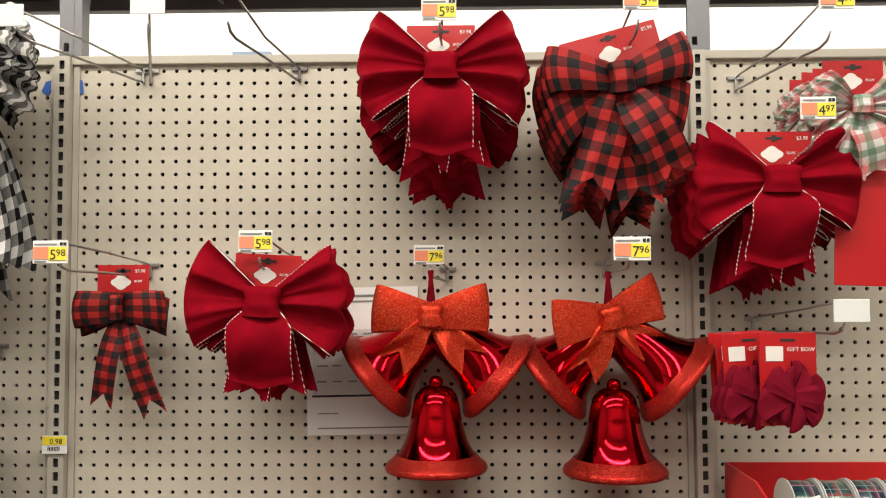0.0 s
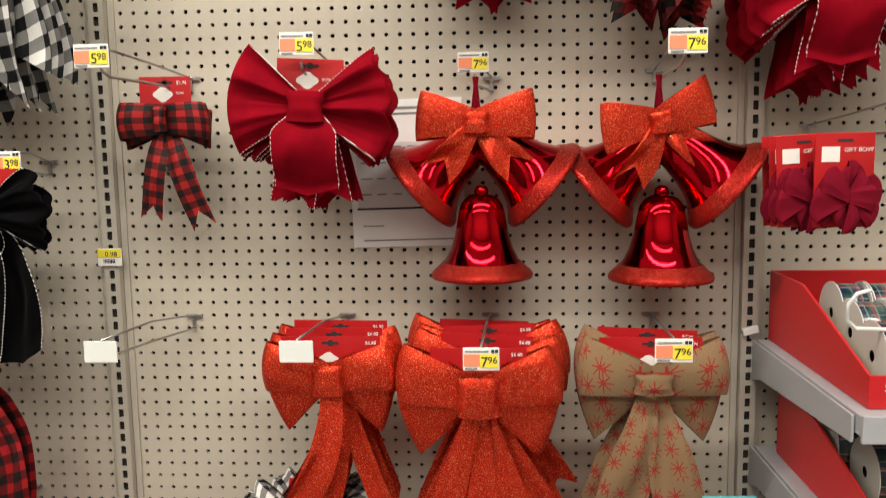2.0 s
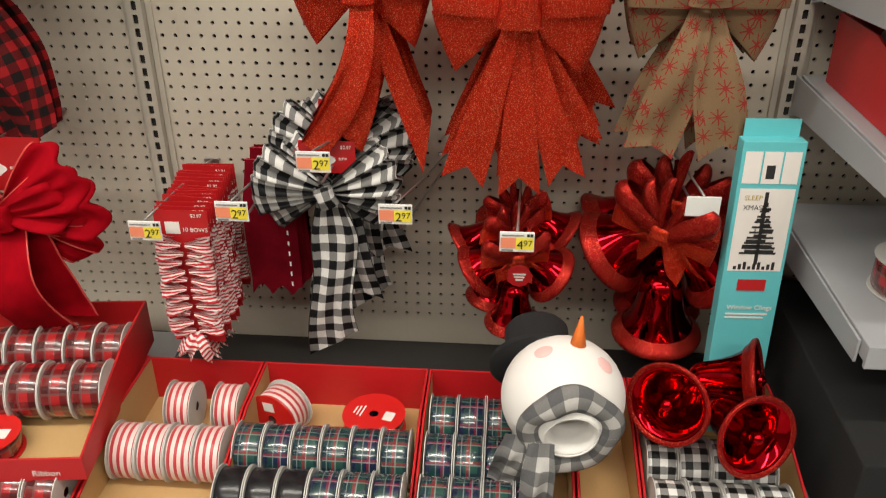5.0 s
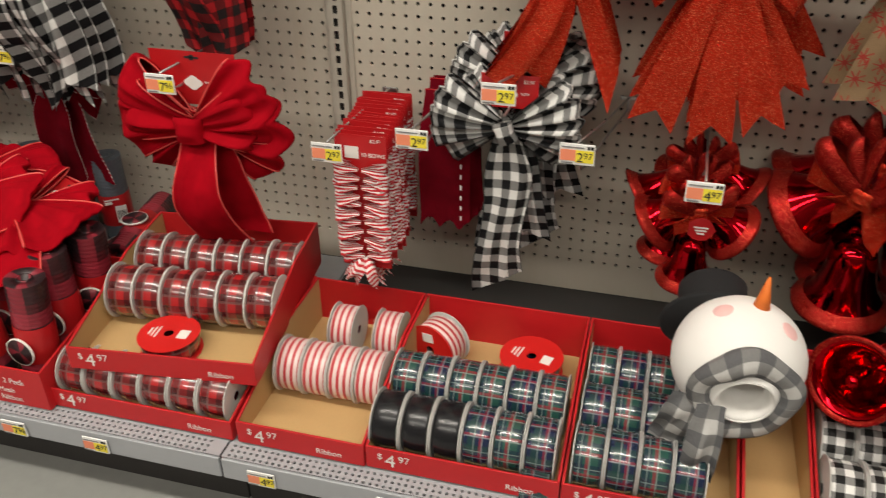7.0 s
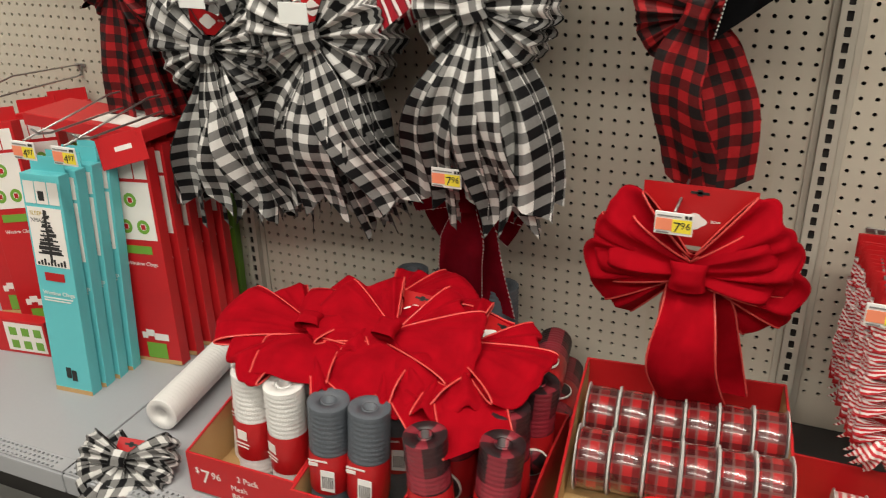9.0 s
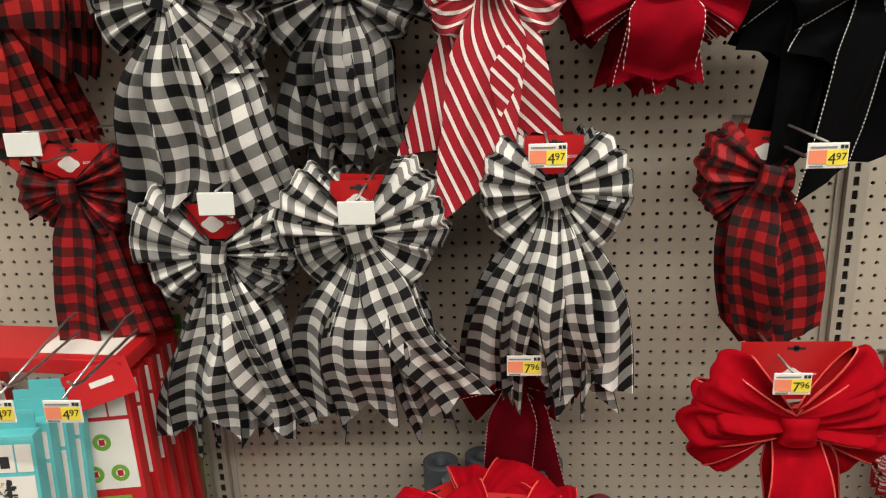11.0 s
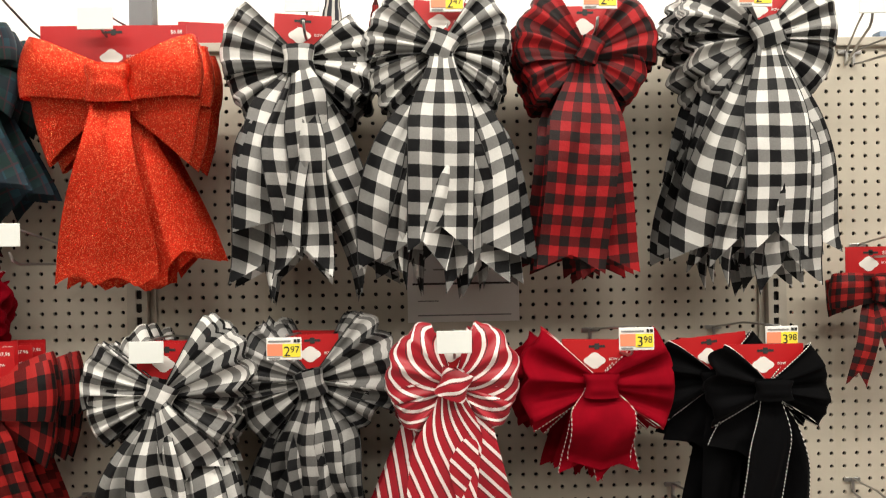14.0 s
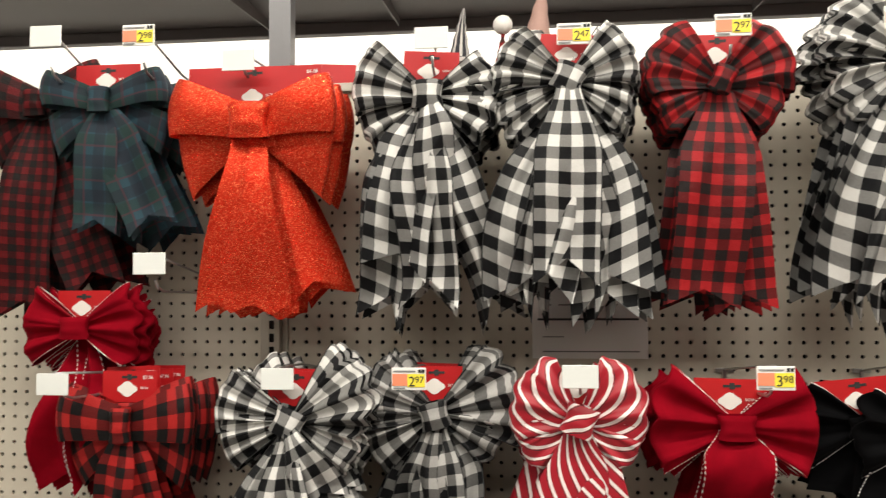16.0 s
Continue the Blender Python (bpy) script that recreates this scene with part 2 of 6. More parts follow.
BLUSH = mottled("pink_blush", (0.83, 0.52, 0.50), 0.9, 0.08)
GREY_PLAID = gingham("grey_white_check_scarf", (0.11, 0.11, 0.115), (0.50, 0.49, 0.475), 0.042, 0.9)
COPPER = mottled("rose_copper", (0.55, 0.22, 0.13), 0.3, 0.1, metal=0.9)
KNIT_PINK = mottled("pink_knit", (0.46, 0.29, 0.25), 0.9, 0.15, 60.0, 200.0, bump=0.8)
KNIT_DARK = stripes("dark_knit", (0.03, 0.03, 0.04), (0.55, 0.53, 0.50), 0.04, 0.4, False, 0.9)

SILVER = mat("silver_ball", (0.7, 0.7, 0.7), 0.2, 0.9)


def burlap():
    m = mat("burlap_with_red_snowflakes", rough=0.9)
    g = G(m)
    uv, u, v = g.uv()
    vo = g.voro(uv, 27.0)
    vo.inputs["Randomness"].default_value = 0.55
    sc = g.n("ShaderNodeVectorMath", op="SCALE")
    g.put(sc.inputs[0], uv)
    sc.inputs["Scale"].default_value = 27.0
    ps = g.n("ShaderNodeVectorMath", op="SCALE")
    g.put(ps.inputs[0], vo.outputs["Position"])
    ps.inputs["Scale"].default_value = 27.0
    d = g.n("ShaderNodeVectorMath", op="SUBTRACT")
    g.put(d.inputs[0], sc.outputs[0])
    g.put(d.inputs[1], ps.outputs[0])
    s = g.n("ShaderNodeSeparateXYZ")
    g.put(s.inputs[0], d.outputs[0])
    r = g.math("SQRT", g.math("ADD", g.math("MULTIPLY", s.outputs[0], s.outputs[0]), g.math("MULTIPLY", s.outputs[1], s.outputs[1])))
    a = g.math("ARCTAN2", s.outputs[1], s.outputs[0])
    arm = g.math("LESS_THAN", g.math("MULTIPLY", g.math("ABSOLUTE", g.math("SINE", g.math("MULTIPLY", a, 4.0))), r), 0.105)
    flake = g.math("MULTIPLY", arm, g.math("LESS_THAN", r, 0.40))
    base = g.mix(g.noise(uv, 500.0), (0.17, 0.100, 0.047), (0.27, 0.172, 0.090))
    g.col(g.mix(g.math("MULTIPLY", flake, 0.92), base, (0.30, 0.014, 0.009)))
    cloth_relief(g, uv, 700.0, 0.5)
    return m


BURLAP = burlap()


# ---- builders ----
def mesh_of(name, verts, faces, uvs=None, smooth=True):
    me = bpy.data.meshes.new(name)
    me.from_pydata([tuple(v) for v in verts], [], faces)
    if uvs is not None:
        lay = me.uv_layers.new(name="uv")
        idx = np.zeros(len(me.loops), dtype=np.int32)
        me.loops.foreach_get("vertex_index", idx)
        lay.data.foreach_set("uv", np.asarray(uvs, dtype=np.float32)[idx].ravel())
    if smooth:
        me.polygons.foreach_set("use_smooth", [True] * len(me.polygons))
    me.update()
    return me


def part(name, me, material, parent, label=""):
    if isinstance(me, bmesh.types.BMesh):
        bm, me = me, bpy.data.meshes.new(name)
        bm.to_mesh(me)
        bm.free()
    me.name = name
    if not me.materials:
        me.materials.append(material)
    ob = new(name, me)
    ob.parent = parent
    if label:
        tagged(ob, label)
    return ob


def thing(name, m, label, category, group="", kind=""):
    ob = new(name)
    ob.matrix_basis = m
    return tagged(ob, label, category, group, kind)


def box_bm(x0, x1, y0, y1, z0, z1, bevel=0.0):
    bm = bmesh.new()
    v = [bm.verts.new((x, y, z)) for x in (x0, x1) for y in (y0, y1) for z in (z0, z1)]
    for f in ((0, 1, 3, 2), (4, 6, 7, 5), (0, 4, 5, 1), (2, 3, 7, 6), (0, 2, 6, 4), (1, 5, 7, 3)):
        bm.faces.new([v[i] for i in f])
    bm.normal_update()
    if bevel:
        bmesh.ops.bevel(bm, geom=bm.edges[:], offset=bevel, segments=2, affect="EDGES", profile=0.5)
    return bm


def structure(name, bm, material, label, category, m=None):
    me = bpy.data.meshes.new(name)
    if isinstance(bm, bmesh.types.BMesh):
        bm.to_mesh(me)
        bm.free()
    else:
        me = bm
    me.materials.append(material)
    ob = new(name, me)
    if m is not None:
        ob.matrix_basis = m
    return tagged(ob, label, category, "", "structure")


def tube(points, radius, sides=6, closed_ends=True):
    """A round wire through points, as verts, faces, uvs."""
    P = [Vector(p) for p in points]
    verts, faces, uvs, run = [], [], [], 0.0
    up = Vector((0.137, 0.31, 0.94)).normalized()
    for i, p in enumerate(P):
        d = (P[min(i + 1, len(P) - 1)] - P[max(i - 1, 0)])
        d = d.normalized() if d.length > 1e-9 else Vector((0, 0, 1))
        a = d.cross(up)
        if a.length < 0.05:
            a = d.cross(Vector((1, 0, 0)))
        a.normalize()
        b = d.cross(a)
        if i:
            run += (p - P[i - 1]).length
        for k in range(sides):
            w = 2 * math.pi * k / sides
            verts.append(p + radius * (math.cos(w) * a + math.sin(w) * b))
            uvs.append((run, 0.006 * k / sides))
    for i in range(len(P) - 1):
        for k in range(sides):
            q = (k + 1) % sides
            faces.append((i * sides + k, i * sides + q, (i + 1) * sides + q, (i + 1) * sides + k))
    if closed_ends:
        faces.append(tuple(range(sides))[::-1])
        faces.append(tuple((len(P) - 1) * sides + k for k in range(sides)))
    return verts, faces, uvs


def tube_mesh(name, lists, radius, sides=6):
    V, F, U = [], [], []
    for pts in lists:
        v, f, u = tube(pts, radius, sides)
        F += [tuple(i + len(V) for i in q) for q in f]
        V += v
        U += u
    return mesh_of(name, V, F, U)


def grid_mesh(name, nu, nv, fn):
    verts, uvs = [], []
    for i in range(nu + 1):
        for j in range(nv + 1):
            p, t = fn(i / nu, j / nv)
            verts.append(p)
            uvs.append(t)
    faces = [(i * (nv + 1) + j, i * (nv + 1) + j + 1, (i + 1) * (nv + 1) + j + 1, (i + 1) * (nv + 1) + j) for i in range(nu) for j in range(nv)]
    return mesh_of(name, verts, faces, uvs), verts


def lathe(name, profile, n=40, a0=0.0, a1=2 * math.pi, fn=None):
    """Turns (r, z) about z."""
    k = len(profile) - 1

    def at(s, t):
        r, z = profile[round(s * k)]
        a = a0 + (a1 - a0) * t
        p = Vector((r * math.cos(a), r * math.sin(a), z))
        return (fn(p) if fn else p), (a * 0.05, z)
    return grid_mesh(name, k, n, at)[0]


GLYPHS = {}


def text_mesh(body, size):
    """Flat lettering facing -y, its lower left at the origin."""
    key = (body, size)
    if key not in GLYPHS:
        c = bpy.data.curves.new("lettering", "FONT")
        c.body, c.size, c.resolution_u, c.extrude = body, size, 3, 0.0002
        o = bpy.data.objects.new("lettering", c)
        me = bpy.data.meshes.new_from_object(o)
        bpy.data.objects.remove(o)
        me.transform(pose(0, 0, 0, 90, 0, 0))
        GLYPHS[key] = me
    return GLYPHS[key]


def letters(parent, body, size, x, y, z, material, name="lettering", rz=0, ry=0, rx=0):
    me = text_mesh(body, size).copy()
    me.transform(pose(x, y, z, rx, ry, rz))
    return part(name, me, material, parent)


def bars(parent, name, boxes, material, y=-0.001, depth=0.0006, label=""):
    """Flat printed bars (x0, x1, z0, z1) joined on one face."""
    bm = bmesh.new()
    for x0, x1, z0, z1 in boxes:
        v = [bm.verts.new((x, yy, z)) for yy in (y, y + depth) for x, z in ((x0, z0), (x1, z0), (x1, z1), (x0, z1))]
        for f in ((0, 1, 2, 3), (7, 6, 5, 4), (0, 4, 5, 1), (1, 5, 6, 2), (2, 6, 7, 3), (3, 7, 4, 0)):
            bm.faces.new([v[i] for i in f])
    return part(name, bm, material, parent, label)


def smooth01(x):
    x = max(0.0, min(1.0, x))
    return x * x * (3 - 2 * x)


def edge_lines(verts, nv, keep):
    return [[verts[i] for i in range(k, len(verts), nv + 1)] for k in keep]


def fold(x):
    """A wave with creased crests, like gathered cloth."""
    s = math.sin(2 * math.pi * x)
    return 2 * abs(math.sin(math.pi * x)) ** 0.8 - 1.15 + 0.25 * s


def ribbon_loop(parent, material, ang, R, h0, spread, depth, pleats=3.0, amp=0.010, curve=0.12, width=0.10, seed=0, trim=None, back=0.0, slope=0.0):
    """One gathered loop: leaves the knot at angle ang, opens by spread and folds back behind itself."""
    rnd = random.Random(seed)
    a, sp, ph = radians(ang), radians(spread), rnd.uniform(0, 6.28)
    ph2, k2 = rnd.uniform(0, 6.28), rnd.uniform(1.2, 1.9)
    skew = rnd.uniform(-0.06, 0.06)
    nu, nv = 30, 26

    def at(q, w):
        v = w - 0.5
        s = max(0.0, math.sin(math.pi * q)) ** 0.72
        front = math.cos(math.pi * q)
        wav = fold(pleats * v + ph) + 0.5 * fold(pleats * k2 * v + ph2)
        aa = a + sp * v * (1 if math.cos(a) > 0 else -1)
        r = R * s * (1 - curve * (2 * v) ** 2 + skew * v + 0.035 * wav * min(1, pleats / 2))
        x = math.cos(aa) * r
        z = math.sin(aa) * r + h0 * v
        y = back - depth * front * s ** 0.7 * (1 - 0.35 * (2 * v) ** 2) + amp * wav * s * (1.15 - 0.45 * s)
        z -= 0.010 * s * s * (1 - front) * 0.5
        y -= slope * min(0.0, z + 0.012)
        return Vector((x, y, z)), (q * 2 * R, w * width)
    me, verts = grid_mesh("loop", nu, nv, at)
    ob = part("loop", me, material, parent)
    if trim:
        half = [ln[: len(ln)] for ln in edge_lines(verts, nv, (0, nv))]
        part("trim", tube_mesh("trim", half, 0.0019 if trim is RED_EDGE else 0.0009, 4), trim, ob, "thin contrasting wired edge")
    return ob


def ribbon_tail(parent, material, ang, L, w0, w1, bend=0.0, fwd=0.012, folds=1.0, amp=0.006, notch=0.12, seed=0, trim=None, back=0.0, x0=0.0, z0=0.0, cut="v", width=None, flare=0.35):
    """A hanging tail that widens below the knot and ends in a cut edge."""
    rnd = random.Random(seed)
    a, ph, ph2 = radians(ang), rnd.uniform(0, 6.28), rnd.uniform(0, 6.28)
    d, side = Vector((math.cos(a), 0, math.sin(a))), Vector((-math.sin(a), 0, math.cos(a)))
    nu, nv = 30, 18
    width = width or w1

    def at(t, w):
        v = w - 0.5
        ln = L
        if cut == "v":
            ln = L * (1 - notch * (1 - abs(2 * v)))
        elif cut == "slant":
            ln = L * (1 - notch * w)
        elif cut == "point":
            ln = L * (1 - notch * abs(2 * v))
        elif cut == "zig":
            ln = L * (1 - notch * abs(math.sin(2.5 * math.pi * w)))
        wd = w0 + (w1 - w0) * smooth01(t / flare)
        sway = 0.0
        if amp >= 0.010:
            wd *= 1 + 0.13 * math.sin(4.3 * t + 1.7 * ph) * smooth01(2 * t)
            sway = 0.011 * math.sin(4.8 * t + ph2) * smooth01(1.6 * t)
        wave = (0.6 * math.sin(2 * math.pi * folds * v + ph + 1.2 * t) + 0.5 * fold(folds * 1.3 * v + ph2 + 0.3 * t)) * amp * smooth01(t * 2.2)
        wave += amp * 0.8 * math.sin(5.0 * t + ph2)
        p = d * (ln * t) + side * (wd * v + bend * t * t + sway) + Vector((x0, 0, z0))
        p.y += back - fwd * math.sin(math.pi * min(1, t * 1.1)) + wave + 0.25 * amp * math.sin(11 * t + 7 * v + ph)
        return p, (t * ln, w * width)
    me, verts = grid_mesh("tail", nu, nv, at)
    ob = part("tail", me, material, parent)
    if trim:
        part("trim", tube_mesh("trim", edge_lines(verts, nv, (0, nv)), 0.0019 if trim is RED_EDGE else 0.0009, 4), trim, ob, "thin contrasting wired edge")
    return ob


def bow_knot(parent, material, w, h, d, y=-0.02, tilt=0.0):
    """A pinched fabric band round the middle."""
    def at(s, t):
        a = 2 * math.pi * s
        v = t - 0.5
        pinch = 1 - 0.16 * math.cos(2 * math.pi * v) * 0.5
        c, sn = math.cos(a), math.sin(a)
        x = w / 2 * math.copysign(abs(c) ** 0.75, c) * pinch
        yy = d / 2 * math.copysign(abs(sn) ** 0.7, sn) * (1 - 1.3 * v * v) + 0.0012 * math.sin(14 * v)
        return Vector((x, y + yy, h * v * (1 - 0.08 * c * c))), (s * 2 * (w + d), t * h)
    me, _ = grid_mesh("knot", 36, 8, at)
    me.transform(pose(0, 0, 0, 0, tilt, 0))
    return part("knot", me, material, parent)


def header_card(parent, w, h, z, y=0.0, price="", tilt=0.0, emblem=True, x=0.0):
    """Printed hang card: red board with a slot, pale emblem plaque and lettering."""
    c = part("header_card", box_bm(-w / 2, w / 2, -0.0006, 0.0006, 0, h), CARD, parent, "glossy red header card")
    c.matrix_basis = pose(x, y, z, 0, tilt, 0)
    bars(c, "hang_slot", [(-0.014, 0.014, h - 0.013, h - 0.009), (-0.004, 0.004, h - 0.016, h - 0.006)], INK, -0.0016)
    if emblem:
        bm = bmesh.new()
        e = []
        for i in range(24):
            a = 2 * math.pi * i / 24
            k = 1 + 0.12 * math.cos(4 * a)
            e.append(bm.verts.new((0.017 * k * math.cos(a) - 0.004, -0.0016, h * 0.42 + 0.0125 * k * math.sin(a))))
        bm.faces.new(e)
        part("emblem", bm, CARD_WHITE, c, "pale printed plaque")
        letters(c, "BOW", 0.0062, 0.020, -0.0014, h * 0.42, CARD_WHITE)
    if price:
        letters(c, price, 0.0085, w / 2 - 0.026, -0.0014, h - 0.014, CARD_WHITE)
    return c


def bow(name, label, mt, x, y, z, loops, tails, knot, card=None, trim=None, stack=(), tilt=0.0, seed=1, group="bows on hooks"):
    """A hanging gift bow; stack lists (dx, dy, dz, lean) of the like bows behind it on its hook."""
    ob = thing(name, pose(x, y, z, 0, tilt, 0), label, "bow", group)
    for i, lp in enumerate(loops):
        ribbon_loop(ob, mt, seed=seed * 17 + i, trim=trim, **lp)
    for i, tl in enumerate(tails):
        ribbon_tail(ob, mt, seed=seed * 31 + i, trim=trim, **tl)
    if knot:
        bow_knot(ob, mt, *knot)
    if card:
        header_card(ob, **card)
    for dx, dy, dz, lean in stack:
        dup = copy_thing(ob, pose(x + dx, y + dy, z + dz, 0, tilt + lean, 0))
        for o in [o for o in dup.children_recursive if o.name.startswith("trim") and (dy > 0.06 or o.parent.name.startswith("tail"))]:
            bpy.data.objects.remove(o)
    return ob


def wire_hook(x, z, length, name="peg_hook", dark=False, tag="", tag_dx=0.0, blank="", tag_dz=0.012, lean=0.0, face=True):
    """Double-wire display hook: back plate, product wire, label wire, and its flip label."""
    ob = thing(name, pose(x, WALL, z), "zinc wire display hook plugged into the pegboard", "hook", "display hooks")
    wm = WIRE_DARK if dark else WIRE
    part("back_plate", box_bm(-0.016, 0.016, -0.006, -0.002, -0.004, 0.004, 0.001), wm, ob)
    part("stem", box_bm(-0.003, 0.003, -0.008, -0.002, -0.026, 0.002, 0.001), wm, ob)
    k = lean * length
    low = [(0, -0.005, -0.022), (k * 0.05, -0.02, -0.024), (k * 0.5, -length * 0.5, -0.018), (k * 0.86, -length * 0.86, -0.016), (k * 0.92, -length * 0.92, -0.010), (k * 0.95, -length * 0.95, 0.004)]
    top = [(0, -0.005, 0.0), (k * 0.05, -0.02, 0.003), (k * 0.5, -length * 0.5, 0.018), (k, -length, tag_dz + 0.018)]
    part("product_wire", tube_mesh("product_wire", [low], 0.0024, 8), wm, ob)
    part("label_wire", tube_mesh("label_wire", [top], 0.0021, 8), wm, ob)
    price_label(x + k + tag_dx, WALL - length - 0.004, z + tag_dz, tag, blank)
    return ob


def price_label(x, y, z, price="", blank="", w=0.056, h=0.036, rx=0, rz=0):
    """Flip-scan price label in its clear holder."""
    if price:
        lab = "shelf price label with orange and yellow print"
    else:
        lab = "blank milky plastic price label holder"
    ob = thing("price_label", pose(x, y, z, rx, 0, rz), lab, "price label", "price labels")
    part("holder", box_bm(-w / 2, w / 2, -0.001, 0.002, -h / 2, h / 2, 0.0012), PLASTIC if not price else PAPER, ob)
    if price:
        bars(ob, "orange_field", [(-w * 0.47, -0.002, -h * 0.30, h * 0.22)], ORANGE, -0.0022)
        bars(ob, "yellow_field", [(-0.002, w * 0.47, -h * 0.36, h * 0.22)], YELLOW, -0.0022)
        for b in ((-w * 0.44, w * 0.2, h * 0.31, h * 0.37), (-w * 0.44, -0.006, -h * 0.44, -h * 0.37)):
            bars(ob, "small_print", [b], INK_GREY, -0.0022)
        for b in ((w * 0.28, w * 0.36, h * 0.28, h * 0.42), (w * 0.38, w * 0.46, h * 0.28, h * 0.42)):
            bars(ob, "code_mark", [b], INK, -0.0022)
        letters(ob, price[0], 0.0225, -0.0005, -0.0026, -h * 0.32, INK, "price")
        letters(ob, price[1:], 0.0150, 0.0100, -0.0026, -h * 0.17, INK, "price")
    return ob


WALL = 1.6
UP_X = (-3.215, -1.996, -0.777, 0.446, 1.666)

# ---- the setting ----
floor = structure("floor", box_bm(-6, 5, -4.5, 4.2, -0.06, 0.0), CONCRETE, "polished grey concrete shop floor", "floor")
structure("ceiling", box_bm(-6, 5, -4.5, 4.2, 4.2, 4.26), CEILING, "white painted shop ceiling", "ceiling")
structure("wall_south", box_bm(-6, 5, -4.56, -4.5, 0, 4.2), CEILING, "plain pale wall across the aisle", "wall")
# unseen dark wall, added for contrast in the bells and darker fill
structure("wall_aisle", box_bm(-6, 5, -1.66, -1.6, 0, 1.95), mottled("dark_unseen_wall", (0.10, 0.085, 0.075), 0.7, 0.5, 3.0, 12.0), "unseen dark wall added to darken reflections and cut fill light", "wall")
structure("wall_west", box_bm(-6.06, -6, -4.5, 4.2, 0, 4.2), CEILING, "plain pale end wall", "wall")
structure("wall_east", box_bm(5, 5.06, -4.5, 4.2, 0, 4.2), CEILING, "plain pale end wall", "wall")
structure("wall_north", box_bm(-6, 5, 2.62, 2.68, 0, 4.2), WHITE_WALL, "brightly lit white wall panel behind the shelving", "wall")


def perforated(name, x0, cols, px, ztop, rows, pz, hw, hh, depth, round_hole, edge):
    """A sheet facing -y with real holes; edge = (left, right, bottom, top) limits of the sheet."""
    V, F = [], []
    xs = [x0 - px / 2 + px * i for i in range(cols + 1)]
    zs = [ztop + pz / 2 - pz * j for j in range(rows + 1)]
    for j in range(rows + 1):
        for i in range(cols + 1):
            V.append((xs[i], 0, zs[j]))
    if round_hole:
        ring = [(hw * math.cos(radians(22.5 + 45 * k)), hw * math.sin(radians(22.5 + 45 * k))) for k in range(8)]
    else:
        ring = [(hw, hh * 0.8), (hw * 0.8, hh), (-hw * 0.8, hh), (-hw, hh * 0.8), (-hw, -hh * 0.8), (-hw * 0.8, -hh), (hw * 0.8, -hh), (hw, -hh * 0.8)]
    for j in range(rows):
        for i in range(cols):
            cx, cz = xs[i] + px / 2, zs[j] - pz / 2
            b = len(V)
            V += [(cx + a, 0, cz + c) for a, c in ring] + [(cx + a, depth, cz + c) for a, c in ring]
            tl, tr = j * (cols + 1) + i, j * (cols + 1) + i + 1
            bl, br = tl + cols + 1, tr + cols + 1
            # ring order: 0 right-up, 1 up-right, 2 up-left, 3 left-up, 4 left-down, 5 down-left, 6 down-right, 7 right-down
            F += [(tl, b + 2, b + 1, tr), (bl, b + 4, b + 3, tl), (br, b + 6, b + 5, bl), (tr, b + 0, b + 7, br),
                  (tr, b + 1, b + 0), (tl, b + 3, b + 2), (bl, b + 5, b + 4), (br, b + 7, b + 6)]
            F += [(b + k, b + (k + 1) % 8, b + 8 + (k + 1) % 8, b + 8 + k) for k in range(8)]
    L, R, B, T = edge
    for q in (((L, B), (xs[0], B), (xs[0], T), (L, T)), ((xs[-1], B), (R, B), (R, T), (xs[-1], T)),
              ((xs[0], zs[0]), (xs[-1], zs[0]), (xs[-1], T), (xs[0], T)), ((xs[0], B), (xs[-1], B), (xs[-1], zs[-1]), (xs[0], zs[-1]))):
        b = len(V)
        V += [(x, 0, z) for x, z in q]
        F.append((b, b + 1, b + 2, b + 3))
    return mesh_of(name, V, F, None, False)


TOP = 1.913
pegboard = None
for k in range(4):
    left, right = UP_X[k], UP_X[k + 1]
    me = perforated("pegboard_%d" % (k + 1), left + 0.0385, 46, 0.0254, 1.887, 66, 0.0254, 0.0041, 0, 0.006, True, (left + 0.014, right - 0.014, 0.16, TOP))
    ob = structure("pegboard_%d" % (k + 1), me, BOARD, "putty-coloured steel pegboard back panel with rows of holes", "pegboard", pose(0, WALL, 0))
    structure("trim_top_%d" % (k + 1), box_bm(left + 0.014, right - 0.014, WALL - 0.012, WALL + 0.02, 1.898, TOP + 0.002, 0.002), UPRIGHT, "folded top edge of the pegboard panel", "trim")
    for xe in (left + 0.016, right - 0.028):
        structure("trim_side", box_bm(xe, xe + 0.012, WALL - 0.006, WALL - 0.0005, 0.17, 1.897, 0.001), UPRIGHT, "folded side edge of the pegboard panel", "trim")
# added dark sheet: paints the shade seen through the peg holes
structure("back_lining", box_bm(UP_X[0], UP_X[4], WALL + 0.03, WALL + 0.04, 0.0, TOP), DARK, "near-black sheet standing in for the shade behind the pegboard", "wall")
